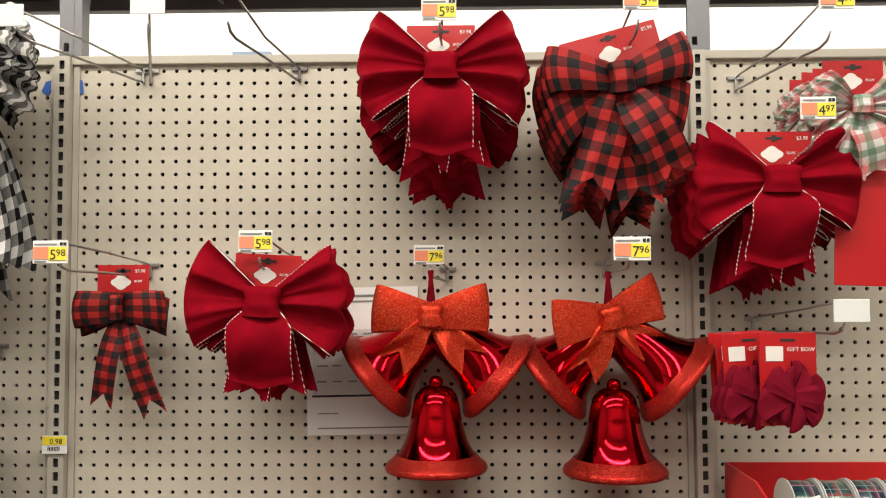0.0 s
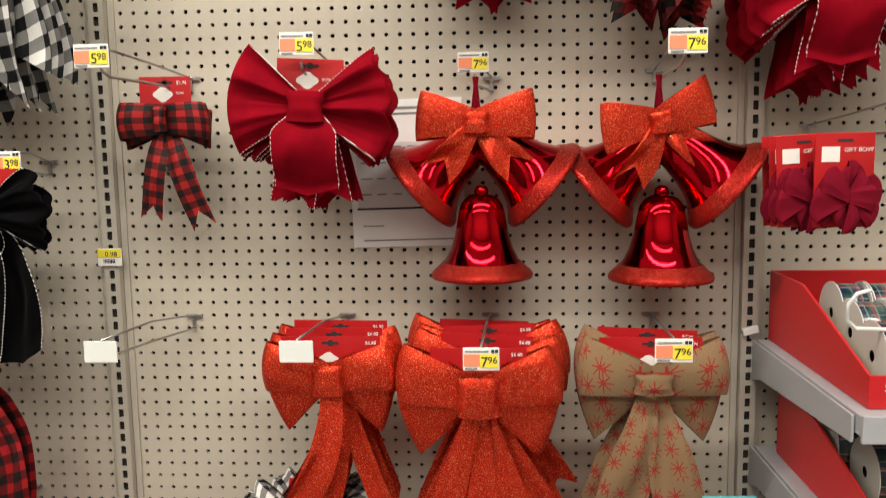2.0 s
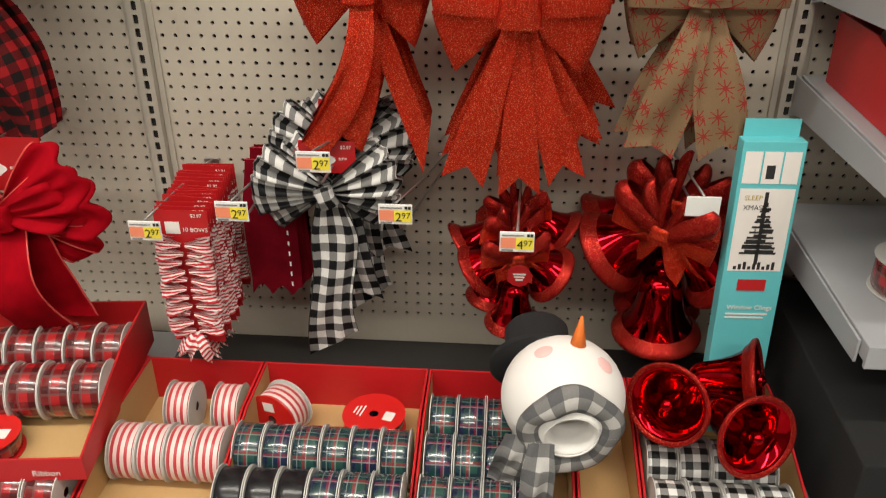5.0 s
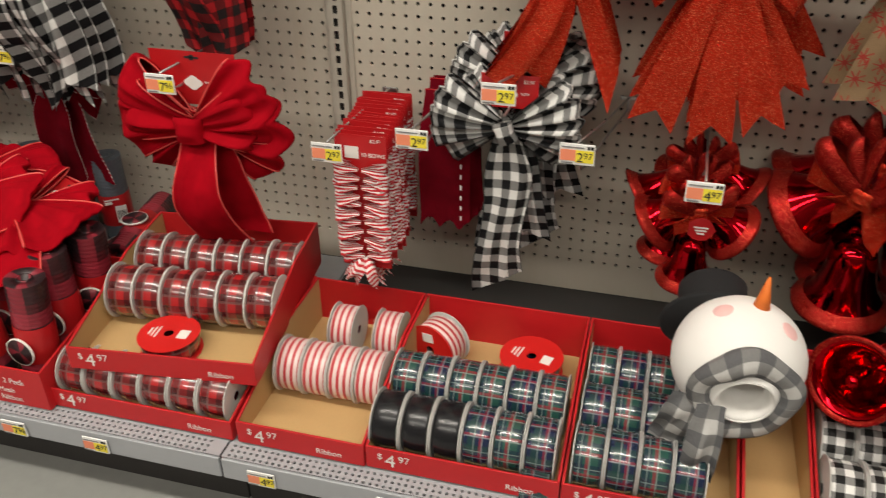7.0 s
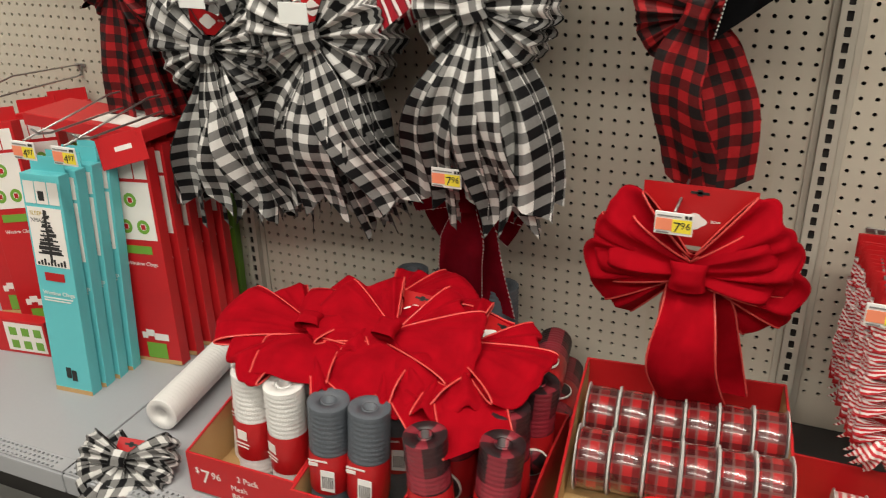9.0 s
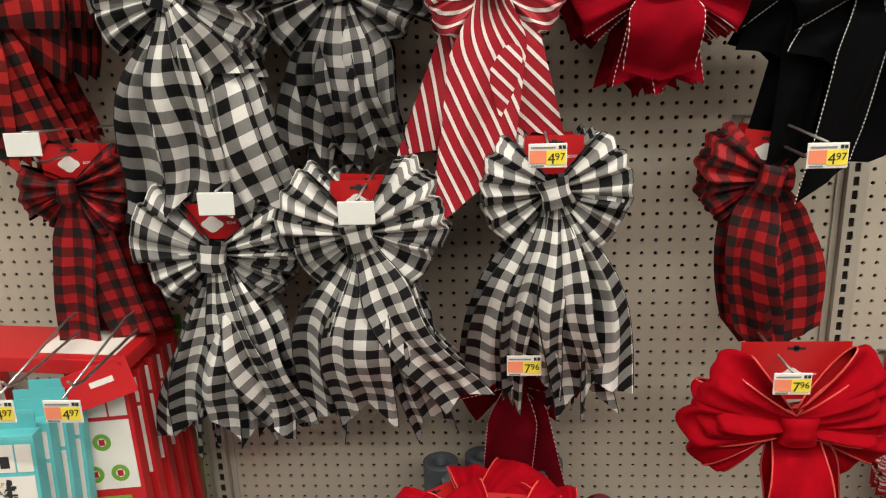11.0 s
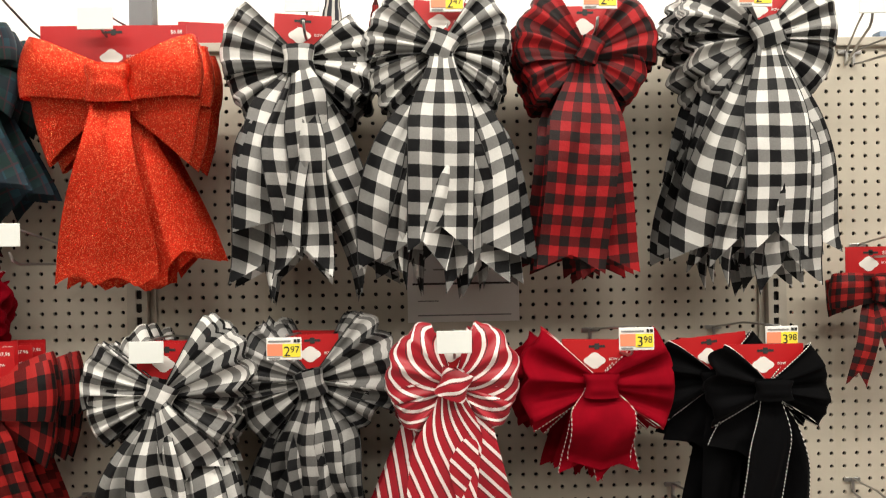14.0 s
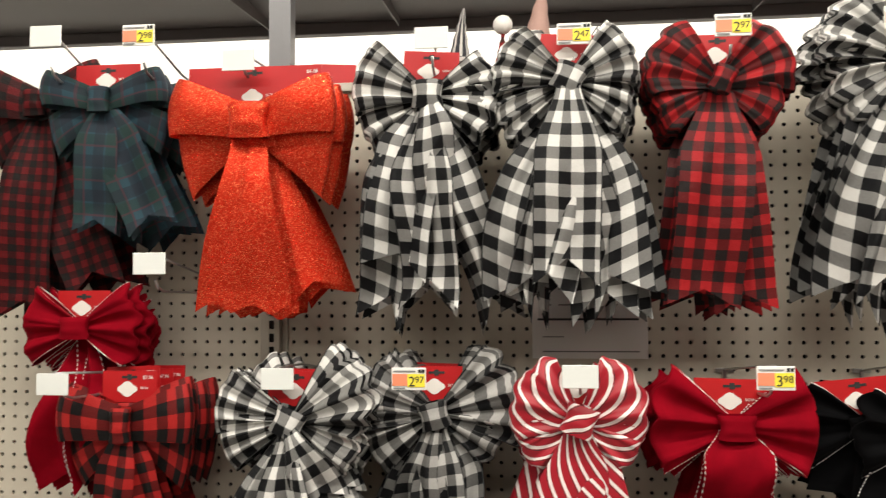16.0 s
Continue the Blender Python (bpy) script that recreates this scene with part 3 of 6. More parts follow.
for k, ux in enumerate(UP_X):
    face = perforated("upright_%d" % (k + 1), 0, 1, 0.024, 1.896, 68, 0.0254, 0.0052, 0.0085, 0.004, False, (-0.014, 0.014, 0.1, TOP))
    structure("upright_%d" % (k + 1), face, UPRIGHT, "slotted putty-coloured steel upright between pegboard bays", "upright", pose(ux, WALL - 0.021, 0))
    for sgn in (-1, 1):
        structure("upright_flange", box_bm(ux + sgn * 0.0145 - 0.0007, ux + sgn * 0.0145 + 0.0007, WALL - 0.021, WALL - 0.0005, 0.1, TOP), UPRIGHT, "side flange of the slotted upright", "upright")
    # added dark strip, painting the shade inside the slots
    structure("slot_backing", box_bm(ux - 0.0105, ux + 0.0105, WALL - 0.013, WALL - 0.011, 0.1, TOP), DARK, "near-black sheet standing in for the shade behind the upright slots", "upright")
    face = perforated("upright_top", 0, 1, 0.024, TOP + 0.022, 17, 0.0254, 0.0052, 0.0085, 0.004, False, (-0.014, 0.014, TOP + 0.003, TOP + 0.45))
    structure("upright_top", face, UPRIGHT_TOP, "grey slotted steel upright above the pegboard", "upright", pose(ux, WALL - 0.004, 0))
    structure("upright_side", box_bm(ux + 0.0125, ux + 0.03, WALL - 0.003, WALL + 0.03, TOP + 0.003, TOP + 0.45), UPRIGHT_TOP, "grey steel side of the tall upright", "upright")
    # same painted shade for the slots of the tall upright
    structure("slot_backing", box_bm(ux - 0.011, ux + 0.011, WALL + 0.012, WALL + 0.014, TOP + 0.003, TOP + 0.45), DARK, "near-black sheet standing in for the shade behind the upright slots", "upright")

# base deck of each bay with its perforated lip and label rail
DECK_Z, DECK_Y = 0.173, 0.935


def base_deck(x0, x1):
    ob = thing("base_shelf", pose((x0 + x1) / 2, DECK_Y, DECK_Z), "grey steel base shelf with perforated front lip", "shelf", "base shelves")
    w = (x1 - x0) / 2 - 0.002
    part("deck", box_bm(-w, w, 0.03, WALL - DECK_Y - 0.02, -0.03, 0.0, 0.002), DECK, ob)
    me = perforated("lip", -w + 0.012, int((2 * w - 0.02) / 0.0115), 0.0115, 0.026, 3, 0.0115, 0.0032, 0, 0.004, True, (-w, w, -0.003, 0.033))
    me.transform(pose(0, 0, 0.0, -90, 0, 0))
    me.transform(pose(0, -0.003, 0.001))
    part("lip", me, DECK, ob, "row-punched front lip")
    # added dark block, painted shade under the punched lip holes
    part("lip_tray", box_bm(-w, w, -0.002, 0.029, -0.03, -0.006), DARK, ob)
    part("label_rail", box_bm(-w, w, -0.010, -0.003, -0.046, -0.002, 0.002), DECK, ob, "grey plastic price rail")
    part("kick_plate", box_bm(-w, w, 0.06, 0.07, -DECK_Z, -0.03), DARK, ob, "black recessed kick plate")
    return ob


for k in range(4):
    deck_ob = base_deck(UP_X[k], UP_X[k + 1])
    # only this bay's deck is darkened at the rear, by a thin sheet
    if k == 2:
        part("rear_strip", box_bm(-0.605, 0.605, 0.43, 0.64, 0.0, 0.003), DARK, deck_ob, "thin near-black sheet laid over the rear of the deck")

# shelf over the top, behind the panel
sh = thing("upper_shelf", pose(-0.77, 1.62, 2.205), "dark brown-grey steel shelf above the pegboard", "shelf")
part("shelf_pan", box_bm(-2.46, 2.46, 0.03, 0.50, 0.0, 0.03, 0.003), SHELF_DARK, sh)
part("shelf_lip", box_bm(-2.46, 2.46, 0.47, 0.50, -0.03, 0.0, 0.003), SHELF_DARK, sh)
for ux in UP_X[1:4]:
    for off in (-0.17, 0.17):
        br = bmesh.new()
        vs = [br.verts.new((ux + 0.77 + off + dx, yy, zz)) for dx in (-0.002, 0.002) for yy, zz in ((0.05, 0.0), (0.46, 0.0), (0.46, -0.02), (0.05, -0.05))]
        for f in ((0, 1, 2, 3), (7, 6, 5, 4), (0, 4, 5, 1), (1, 5, 6, 2), (2, 6, 7, 3), (3, 7, 4, 0)):
            br.faces.new([vs[i] for i in f])
        part("bracket", br, SHELF_DARK, sh)

# ---- hooks and their labels ----
H = wire_hook
H(-0.624, 1.887, 0.30, blank="x", lean=-0.36, tag_dz=0.012)
H(-0.319, 1.887, 0.30, dark=True, tag="497", lean=-0.22, tag_dz=0.052)
H(-0.030, 1.886, 0.29, tag="598", tag_dz=0.018, lean=-0.04)
H(0.270, 1.886, 0.29, tag="598", tag_dz=0.032, lean=0.03)
H(0.523, 1.862, 0.30, tag="497", tag_dz=0.050, lean=0.20)
H(-0.606, 1.508, 0.305, tag="598", lean=-0.15, tag_dz=0.012)
H(-0.300, 1.508, 0.25, tag="598", lean=-0.17, tag_dz=0.03)
H(-0.034, 1.497, 0.06, tag="796", lean=-0.55, tag_dz=0.025)
H(0.265, 1.506, 0.345, tag="796", lean=-0.05, tag_dz=0.012)
H(0.545, 1.695, 0.29, tag="497", lean=0.03, tag_dz=0.045)
H(0.545, 1.40, 0.29, blank="x", lean=0.18, tag_dz=0.022)
H(-0.624, 1.049, 0.285, blank="x", lean=-0.19, tag_dz=-0.002)
H(-0.319, 1.049, 0.285, blank="x", lean=-0.12, tag_dz=-0.002)
H(-0.040, 1.049, 0.34, tag="796", lean=-0.04, tag_dz=0.0)
H(0.265, 1.049, 0.36, tag="796", lean=-0.09, tag_dz=0.018)
H(-0.675, 0.592, 0.345, tag="297", lean=0.0, tag_dz=0.012)
H(-0.523, 0.617, 0.34, tag="297", lean=0.0, tag_dz=0.026)
H(-0.370, 0.693, 0.335, tag="297", lean=-0.03, tag_dz=0.04)
H(-0.192, 0.617, 0.34, tag="297", lean=-0.17, tag_dz=0.03)
H(-0.040, 0.592, 0.36, tag="497", lean=-0.03, tag_dz=0.022)
H(0.245, 0.64, 0.282, blank="x", lean=0.03, tag_dz=0.01)
H(-1.391, 0.693, 0.265, tag="796", lean=0.06, tag_dz=0.002)
# the neighbouring bay
H(-1.935, 1.886, 0.272, blank="x", lean=-0.14, tag_dz=0.005)
H(-1.655, 1.886, 0.272, blank="x", lean=0.03, tag_dz=0.03)
H(-1.41, 1.886, 0.24, tag="247", lean=-0.02, tag_dz=0.037)
H(-1.17, 1.886, 0.276, tag="297", lean=0.0, tag_dz=0.03)
H(-0.92, 1.886, 0.282, tag="297", lean=0.0, tag_dz=0.03)
H(-0.610, 1.886, 0.30, dark=False, blank="x", lean=0.35, tag_dz=0.03)
H(-1.90, 1.354, 0.25, blank="x", lean=-0.04, tag_dz=0.004)
H(-1.68, 1.354, 0.272, tag="297", lean=-0.02, tag_dz=0.008)
H(-1.40, 1.354, 0.292, blank="x", lean=-0.05, tag_dz=0.015)
H(-1.137, 1.354, 0.307, tag="398", lean=0.03, tag_dz=0.016)
H(-0.895, 1.354, 0.217, tag="398", lean=0.18, tag_dz=0.004)
H(-1.84, 0.985, 0.30, blank="x", lean=0.0, tag_dz=0.0)
H(-1.60, 0.985, 0.312, blank="x", lean=-0.08, tag_dz=-0.015)
H(-1.335, 1.048, 0.30, tag="497", lean=-0.02, tag_dz=0.0)
H(-0.980, 1.049, 0.34, tag="497", lean=0.06, tag_dz=-0.001)
H(-0.980, 0.693, 0.345, tag="796", lean=0.01, tag_dz=0.008)
H(-2.21, 1.34, 0.30, blank="x", lean=-0.22, tag_dz=0.012)
H(-2.075, 1.520, 0.30, blank="x", lean=-0.12, tag_dz=0.03)
H(-2.12, 1.886, 0.30, tag="298", lean=-0.05, tag_dz=0.045, dark=True)
H(-2.30, 1.886, 0.30, blank="x", lean=0.0, tag_dz=0.05)
H(-2.10, 1.06, 0.29, blank="x", lean=-0.10, tag_dz=0.02)

# ---- bows ----


def pair(ang, R, h0, spread, depth, **kw):
    """A left and a right loop, mirrored."""
    return [dict(ang=180 - ang, R=R, h0=h0, spread=spread, depth=depth, **kw), dict(ang=ang, R=R, h0=h0, spread=spread, depth=depth, **kw)]


def butterfly(R, width=0.10):
    return pair(6, R, 0.018, 74, 0.032, pleats=2.4, amp=0.021, curve=0.01, width=width) + pair(-6, R * 0.92, 0.018, 66, 0.020, pleats=2.0, amp=0.015, curve=0.0, width=width, back=0.034)


def fluffy(R, up=22, low=-22, spread=56, seed=0):
    """Six gathered loops, each with its own lean, size and fullness."""
    r = random.Random(int(1e4 * R + 10 * up + seed))
    out = (pair(up, R, 0.014, spread, 0.032, pleats=3.4, amp=0.015, curve=0.05, width=0.11)
           + pair(low, R * 0.92, 0.014, spread, 0.030, pleats=3.0, amp=0.015, curve=0.06, width=0.11, back=0.006)
           + pair(up + 24, R * 0.88, 0.014, 34, 0.022, pleats=2.0, amp=0.010, curve=0.08, width=0.08, back=0.038))
    for d in out:
        d["ang"] += r.uniform(-8, 8)
        d["R"] *= r.uniform(0.90, 1.09)
        d["spread"] *= r.uniform(0.84, 1.16)
        d["back"] = d.get("back", 0.0) + r.uniform(-0.006, 0.006)
        d["pleats"] *= r.uniform(0.85, 1.2)
    return out


def long_tails(L, w, n=3, spread=16, cut="v", notch=0.15, w0=0.03, amp=0.018, lean=0):
    """Tails that swing out below the knot and hang back in again."""
    out = []
    for i in range(n):
        k = 2 * i / (n - 1) - 1 if n > 1 else 0
        a = -90 + lean + 1.75 * spread * k
        out.append(dict(ang=a, L=L * (1 - 0.05 * (i % 2) - 0.03 * math.sin(90 * w + 40 * L + 2 * i)), w0=w0, w1=w * (0.92 - 0.10 * abs(k) + 0.08 * math.sin(50 * L + 3 * i)), bend=-0.60 * k * L * math.sin(radians(spread)) + 0.012 * math.sin(7.0 * L + 2.4 * i), folds=1.25, amp=amp, notch=notch, cut=cut,
                        back=0.016 * abs(k) - 0.008 * (i % 2), fwd=0.03, z0=-0.01, flare=0.45))
    return out


def band(R, h0=0.055, spread=26, depth=0.028, up=19, low=-23):
    return pair(up - 3, R, h0 * 0.66, spread - 2, depth * 1.25, pleats=0.3, amp=0.003, curve=0.05, width=0.07, back=-0.004) + pair(low - 4, R * 0.97, h0 * 0.60, spread + 4, depth * 0.75, pleats=0.3, amp=0.003, curve=0.0, width=0.07, back=0.010, slope=0.15)


def behind(n, step=0.034, drop=-0.006, seed=0, sway=3.0):
    r = random.Random(seed)
    return [(r.uniform(-0.010, 0.010), step * (i + 1), drop * (i + 1) + r.uniform(-0.006, 0.006), r.uniform(-sway, sway)) for i in range(n)]


VEL = "crimson velvet bow with red-white cord edging on a red card"
tongue = [dict(ang=-90, L=0.145, w0=0.045, w1=0.105, folds=0.8, amp=0.006, notch=0.10, cut="point", fwd=0.03),
          dict(ang=-100, L=0.165, w0=0.04, w1=0.075, folds=1.0, amp=0.007, notch=0.15, back=0.02),
          dict(ang=-78, L=0.165, w0=0.04, w1=0.075, folds=1.0, amp=0.007, notch=0.15, back=0.022)]
bow("velvet_bow", VEL, RED_VELVET, -0.04, 1.37, 1.824, butterfly(0.138), tongue, (0.055, 0.045, 0.035), dict(w=0.115, h=0.06, z=0.018, y=0.012, price="$3.98"), ROPE, behind(4, 0.036, -0.013, 2), seed=2)
bow("velvet_bow", VEL, RED_VELVET, -0.333, 1.37, 1.440, butterfly(0.134), tongue, (0.058, 0.050, 0.035), dict(w=0.11, h=0.06, z=0.018, y=0.012), ROPE, behind(3, 0.034, -0.004, 3), seed=3, tilt=3)
bow("velvet_bow", VEL, RED_VELVET, 0.512, 1.37, 1.634, butterfly(0.136), tongue, (0.058, 0.045, 0.035), dict(w=0.125, h=0.065, z=0.018, y=0.012, price="$3.98"), ROPE, behind(4, 0.036, -0.008, 4), seed=5)
bow("velvet_bow", VEL, RED_VELVET, -1.171, 1.37, 1.287, butterfly(0.128), tongue, (0.055, 0.04, 0.035), dict(w=0.115, h=0.06, z=0.012, y=0.012), ROPE, behind(4, 0.036, -0.006, 5), seed=6)
bow("velvet_bow", "dark crimson velvet bow with long tails on a card", RED_VELVET, -2.30, 1.42, 1.44, butterfly(0.108), long_tails(0.30, 0.08, 2, 9), (0.05, 0.04, 0.03), dict(w=0.10, h=0.055, z=0.012, y=0.012), ROPE, behind(2, 0.036, -0.006, 6), seed=7)
BLK = "black velvet bow with white-stitched edges and long tails"
bow("black_velvet_bow", BLK, BLACK_VELVET, -0.888, 1.36, 1.275, butterfly(0.102), [dict(ang=-90, L=0.325, w0=0.03, w1=0.074, bend=-0.035, notch=0.18, cut="slant", amp=0.008, fwd=0.015), dict(ang=-74, L=0.265, w0=0.03, w1=0.075, bend=-0.03, notch=0.05, cut="point", amp=0.010, back=0.02), dict(ang=-115, L=0.13, w0=0.04, w1=0.10, notch=0.1, back=0.012)], (0.06, 0.035, 0.03), dict(w=0.13, h=0.06, z=0.012, y=0.012), WHITE_STITCH, [(-0.075, 0.04, 0.012, -6), (-0.06, 0.08, 0.0, 4)], seed=8)
# red and black checks
bow("buffalo_check_bow", "red and black buffalo check flat bow on a red card", RB, 0.256, 1.37, 1.803, band(0.128, 0.062, 20), [dict(ang=-112, L=0.20, w0=0.04, w1=0.072, notch=0.16, fwd=0.01), dict(ang=-86, L=0.215, w0=0.04, w1=0.072, notch=0.16, fwd=0.015, back=0.01), dict(ang=-66, L=0.20, w0=0.04, w1=0.075, notch=0.16, fwd=0.02)], (0.04, 0.052, 0.03), dict(w=0.165, h=0.065, z=0.022, y=0.012, price="$5.98", tilt=-9), None, behind(4, 0.034, -0.008, 7), tilt=-6, seed=9)
bow("buffalo_check_bow", "small red and black check bow with two tails", RB_SMALL, -0.626, 1.505, 1.429, band(0.086, 0.082, 10, 0.03, 3, -6), [dict(ang=-101, L=0.185, w0=0.022, w1=0.040, notch=0.14), dict(ang=-72, L=0.208, w0=0.022, w1=0.044, notch=0.16, bend=0.0)], (0.022, 0.045, 0.028), dict(w=0.095, h=0.055, z=0.022, y=0.010, price="$5.98"), None, [], seed=10)
bow("buffalo_check_bow", "red and black check bow hanging in a stack", RB, -2.195, 1.39, 1.275, band(0.128, 0.085, 24, 0.03, 14, -26), [dict(ang=-98, L=0.26, w0=0.03, w1=0.07, notch=0.12), dict(ang=-76, L=0.24, w0=0.03, w1=0.07, notch=0.12, back=0.012)], (0.035, 0.06, 0.03), dict(w=0.10, h=0.055, z=0.035, y=0.012, price="$7.96"), None, behind(4, 0.03, 0.0, 8), seed=11)
bow("buffalo_check_bow", "long-tailed red and black check bow on a card", RB_LONG, -2.114, 1.40, 0.99, fluffy(0.095, 8, -30, 55), [dict(ang=-96, L=0.29, w0=0.025, w1=0.075, notch=0.03), dict(ang=-77, L=0.28, w0=0.025, w1=0.075, notch=0.03, back=0.01)], (0.03, 0.04, 0.03), dict(w=0.10, h=0.06, z=0.012, y=0.012), None, behind(2, 0.04, -0.01, 9), seed=12)
bow("flannel_check_bow", "red and black check bow with wide satin tails", RB_LONG, -1.182, 1.37, 1.838, pair(30, 0.125, 0.022, 62, 0.03, pleats=3, amp=0.009, width=0.1) + pair(-20, 0.105, 0.022, 50, 0.026, pleats=2.5, amp=0.008, width=0.1, back=0.008), [dict(ang=-95, L=0.365, w0=0.045, w1=0.115, notch=0.08, amp=0.008, fwd=0.025), dict(ang=-84, L=0.375, w0=0.04, w1=0.10, notch=0.08, back=0.014)], (0.036, 0.042, 0.036, -0.022, 25), dict(w=0.10, h=0.06, z=0.022, y=0.012), None, behind(3, 0.036, -0.003, 10), seed=13)
bow("flannel_check_bow", "red and black flannel bow with long rounded tails", RB_LONG, -0.990, 1.41, 0.984, pair(24, 0.100, 0.022, 62, 0.03, pleats=3, amp=0.010, width=0.1)[:1] + pair(10, 0.045, 0.022, 60, 0.026, pleats=2.5, amp=0.008, width=0.1)[1:] + pair(-22, 0.098, 0.02, 48, 0.02, pleats=2.4, amp=0.010, width=0.1, back=0.012)[:1], [dict(ang=-104, L=0.30, w0=0.035, w1=0.088, bend=0.075, notch=0.12, cut="point", amp=0.011, flare=0.30), dict(ang=-70, L=0.30, w0=0.035, w1=0.096, bend=-0.03, notch=0.07, cut="slant", amp=0.011, back=0.006, flare=0.30)], (0.040, 0.046, 0.036, -0.022, 14), dict(w=0.085, h=0.055, z=0.014, y=0.012, tilt=8), None, behind(1, 0.045, 0.0, 11), seed=14)
# black and white checks
BWL = "black and white gingham bow with long wide tails"
FRONT = {  # tails that lie over the others
    21: [dict(ang=-79, L=0.215, w0=0.028, w1=0.078, bend=-0.018, notch=0.45, cut="slant", amp=0.009, back=-0.026, fwd=0.02, flare=0.6),
         dict(ang=-108, L=0.30, w0=0.025, w1=0.115, bend=0.035, notch=0.12, amp=0.008, back=-0.012, fwd=0.02)],
    22: [dict(ang=-92, L=0.335, w0=0.035, w1=0.106, bend=0.004, notch=0.13, amp=0.006, back=-0.028, fwd=0.022, flare=0.4)],
    23: [dict(ang=-90, L=0.37, w0=0.035, w1=0.104, bend=0.006, notch=0.12, amp=0.006, back=-0.028, fwd=0.022, flare=0.4),
         dict(ang=-116, L=0.36, w0=0.03, w1=0.11, bend=0.075, notch=0.15, amp=0.009, back=0.03)],
    24: [dict(ang=-60, L=0.15, w0=0.02, w1=0.085, bend=-0.01, notch=0.16, amp=0.008, back=-0.024, fwd=0.02, flare=0.7)],
}
for sx, sy, sz, R, L, tn, s in ((-1.657, 1.37, 1.828, 0.128, 0.375, 3, 21), (-1.425, 1.36, 1.845, 0.130, 0.38, 4, 22), (-0.89, 1.36, 1.862, 0.140, 0.405, 4, 23), (-1.888, 1.36, 1.288, 0.140, 0.365, 3, 24)):
    rv = random.Random(s)
    bow("gingham_bow", BWL, BW, sx, sy, sz, fluffy(R, 22 + rv.uniform(-7, 7), -22 + rv.uniform(-8, 5), 56 + rv.uniform(-6, 8)), long_tails(L, 0.112, tn, 14) + FRONT.get(s, []), (0.050, 0.048, 0.040, -0.02, rv.uniform(-24, 24)), dict(w=0.095, h=0.06, z=0.022, y=0.014, tilt=4), BLACK_EDGE, behind(2, 0.05, -0.006, s), seed=s)
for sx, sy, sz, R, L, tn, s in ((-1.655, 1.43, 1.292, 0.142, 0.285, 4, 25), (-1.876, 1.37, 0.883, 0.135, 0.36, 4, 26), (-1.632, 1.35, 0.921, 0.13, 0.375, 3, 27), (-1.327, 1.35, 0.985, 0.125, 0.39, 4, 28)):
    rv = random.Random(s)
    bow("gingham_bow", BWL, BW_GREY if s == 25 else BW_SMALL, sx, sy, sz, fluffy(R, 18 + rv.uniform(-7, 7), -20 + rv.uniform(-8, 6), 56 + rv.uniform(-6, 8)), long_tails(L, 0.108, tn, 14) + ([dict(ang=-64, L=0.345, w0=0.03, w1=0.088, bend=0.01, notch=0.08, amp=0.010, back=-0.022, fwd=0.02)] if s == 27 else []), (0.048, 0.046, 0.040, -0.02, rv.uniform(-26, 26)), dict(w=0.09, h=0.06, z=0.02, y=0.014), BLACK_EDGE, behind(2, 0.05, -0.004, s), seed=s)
bow("gingham_bow", "black and white gingham bow draped with one long tail", BW_SMALL, -0.385, 1.37, 0.632, fluffy(0.128, 20, -12), [dict(ang=-90, L=0.35, w0=0.045, w1=0.092, notch=0.16, cut="slant", amp=0.012), dict(ang=-80, L=0.25, w0=0.04, w1=0.085, notch=0.1, back=0.03)], (0.034, 0.04, 0.034, -0.022, -20), dict(w=0.10, h=0.06, z=0.03, y=0.014, price="$2.97"), BLACK_EDGE, [(0.015, 0.08, 0.045, 5), (0.02, 0.12, 0.03, -6)], seed=29)
# stripe, green tartan, burlap, glitter
bow("striped_bow", "red and white diagonal striped bow with pointed tail", CANDY, -1.414, 1.37, 1.295, pair(28, 0.115, 0.022, 80, 0.032, pleats=3, amp=0.009, width=0.1) + pair(-22, 0.105, 0.022, 56, 0.028, pleats=3, amp=0.009, width=0.1, back=0.006), [dict(ang=-97, L=0.385, w0=0.04, w1=0.115, notch=0.3, cut="slant", amp=0.008, bend=0.0), dict(ang=-76, L=0.26, w0=0.04, w1=0.09, notch=0.1, back=0.012), dict(ang=-112, L=0.31, w0=0.03, w1=0.10, notch=0.2, cut="slant", back=0.05)], (0.05, 0.05, 0.036, -0.022, 20), dict(w=0.11, h=0.06, z=0.02, y=0.014), None, behind(2, 0.045, -0.006, 12), seed=30)
bow("tartan_bow", "dark green and navy tartan bow on a red card", GREEN_PLAID, -2.233, 1.37, 1.838, band(0.122, 0.055, 16), [dict(ang=-95, L=0.23, w0=0.035, w1=0.08, notch=0.1), dict(ang=-68, L=0.24, w0=0.035, w1=0.09, notch=0.1)], (0.035, 0.045, 0.03), dict(w=0.12, h=0.05, z=0.02, y=0.012), None, behind(4, 0.034, -0.006, 13), seed=31)
bow("check_cloth_bow", "dark red check bows in a hanging stack, colour lowered for shadow", RB_DARK, -2.39, 1.43, 1.85, band(0.13, 0.09, 24), [dict(ang=-95, L=0.40, w0=0.04, w1=0.11, notch=0.1), dict(ang=-72, L=0.36, w0=0.04, w1=0.11, notch=0.1, back=0.01)], (0.04, 0.05, 0.03), None, None, behind(2, 0.034, -0.006, 14), seed=32)
GL = "orange-red glitter bow with swallow-cut tails on a red card"
gl_tails = [dict(ang=a, L=l, w0=0.026, w1=w, notch=0.10, fwd=0.014, back=bk, flare=1.0, amp=0.003) for a, l, w, bk in ((-106, 0.315, 0.074, 0.0), (-88, 0.325, 0.070, 0.004), (-73, 0.315, 0.064, 0.012), (-63, 0.275, 0.055, 0.034))]
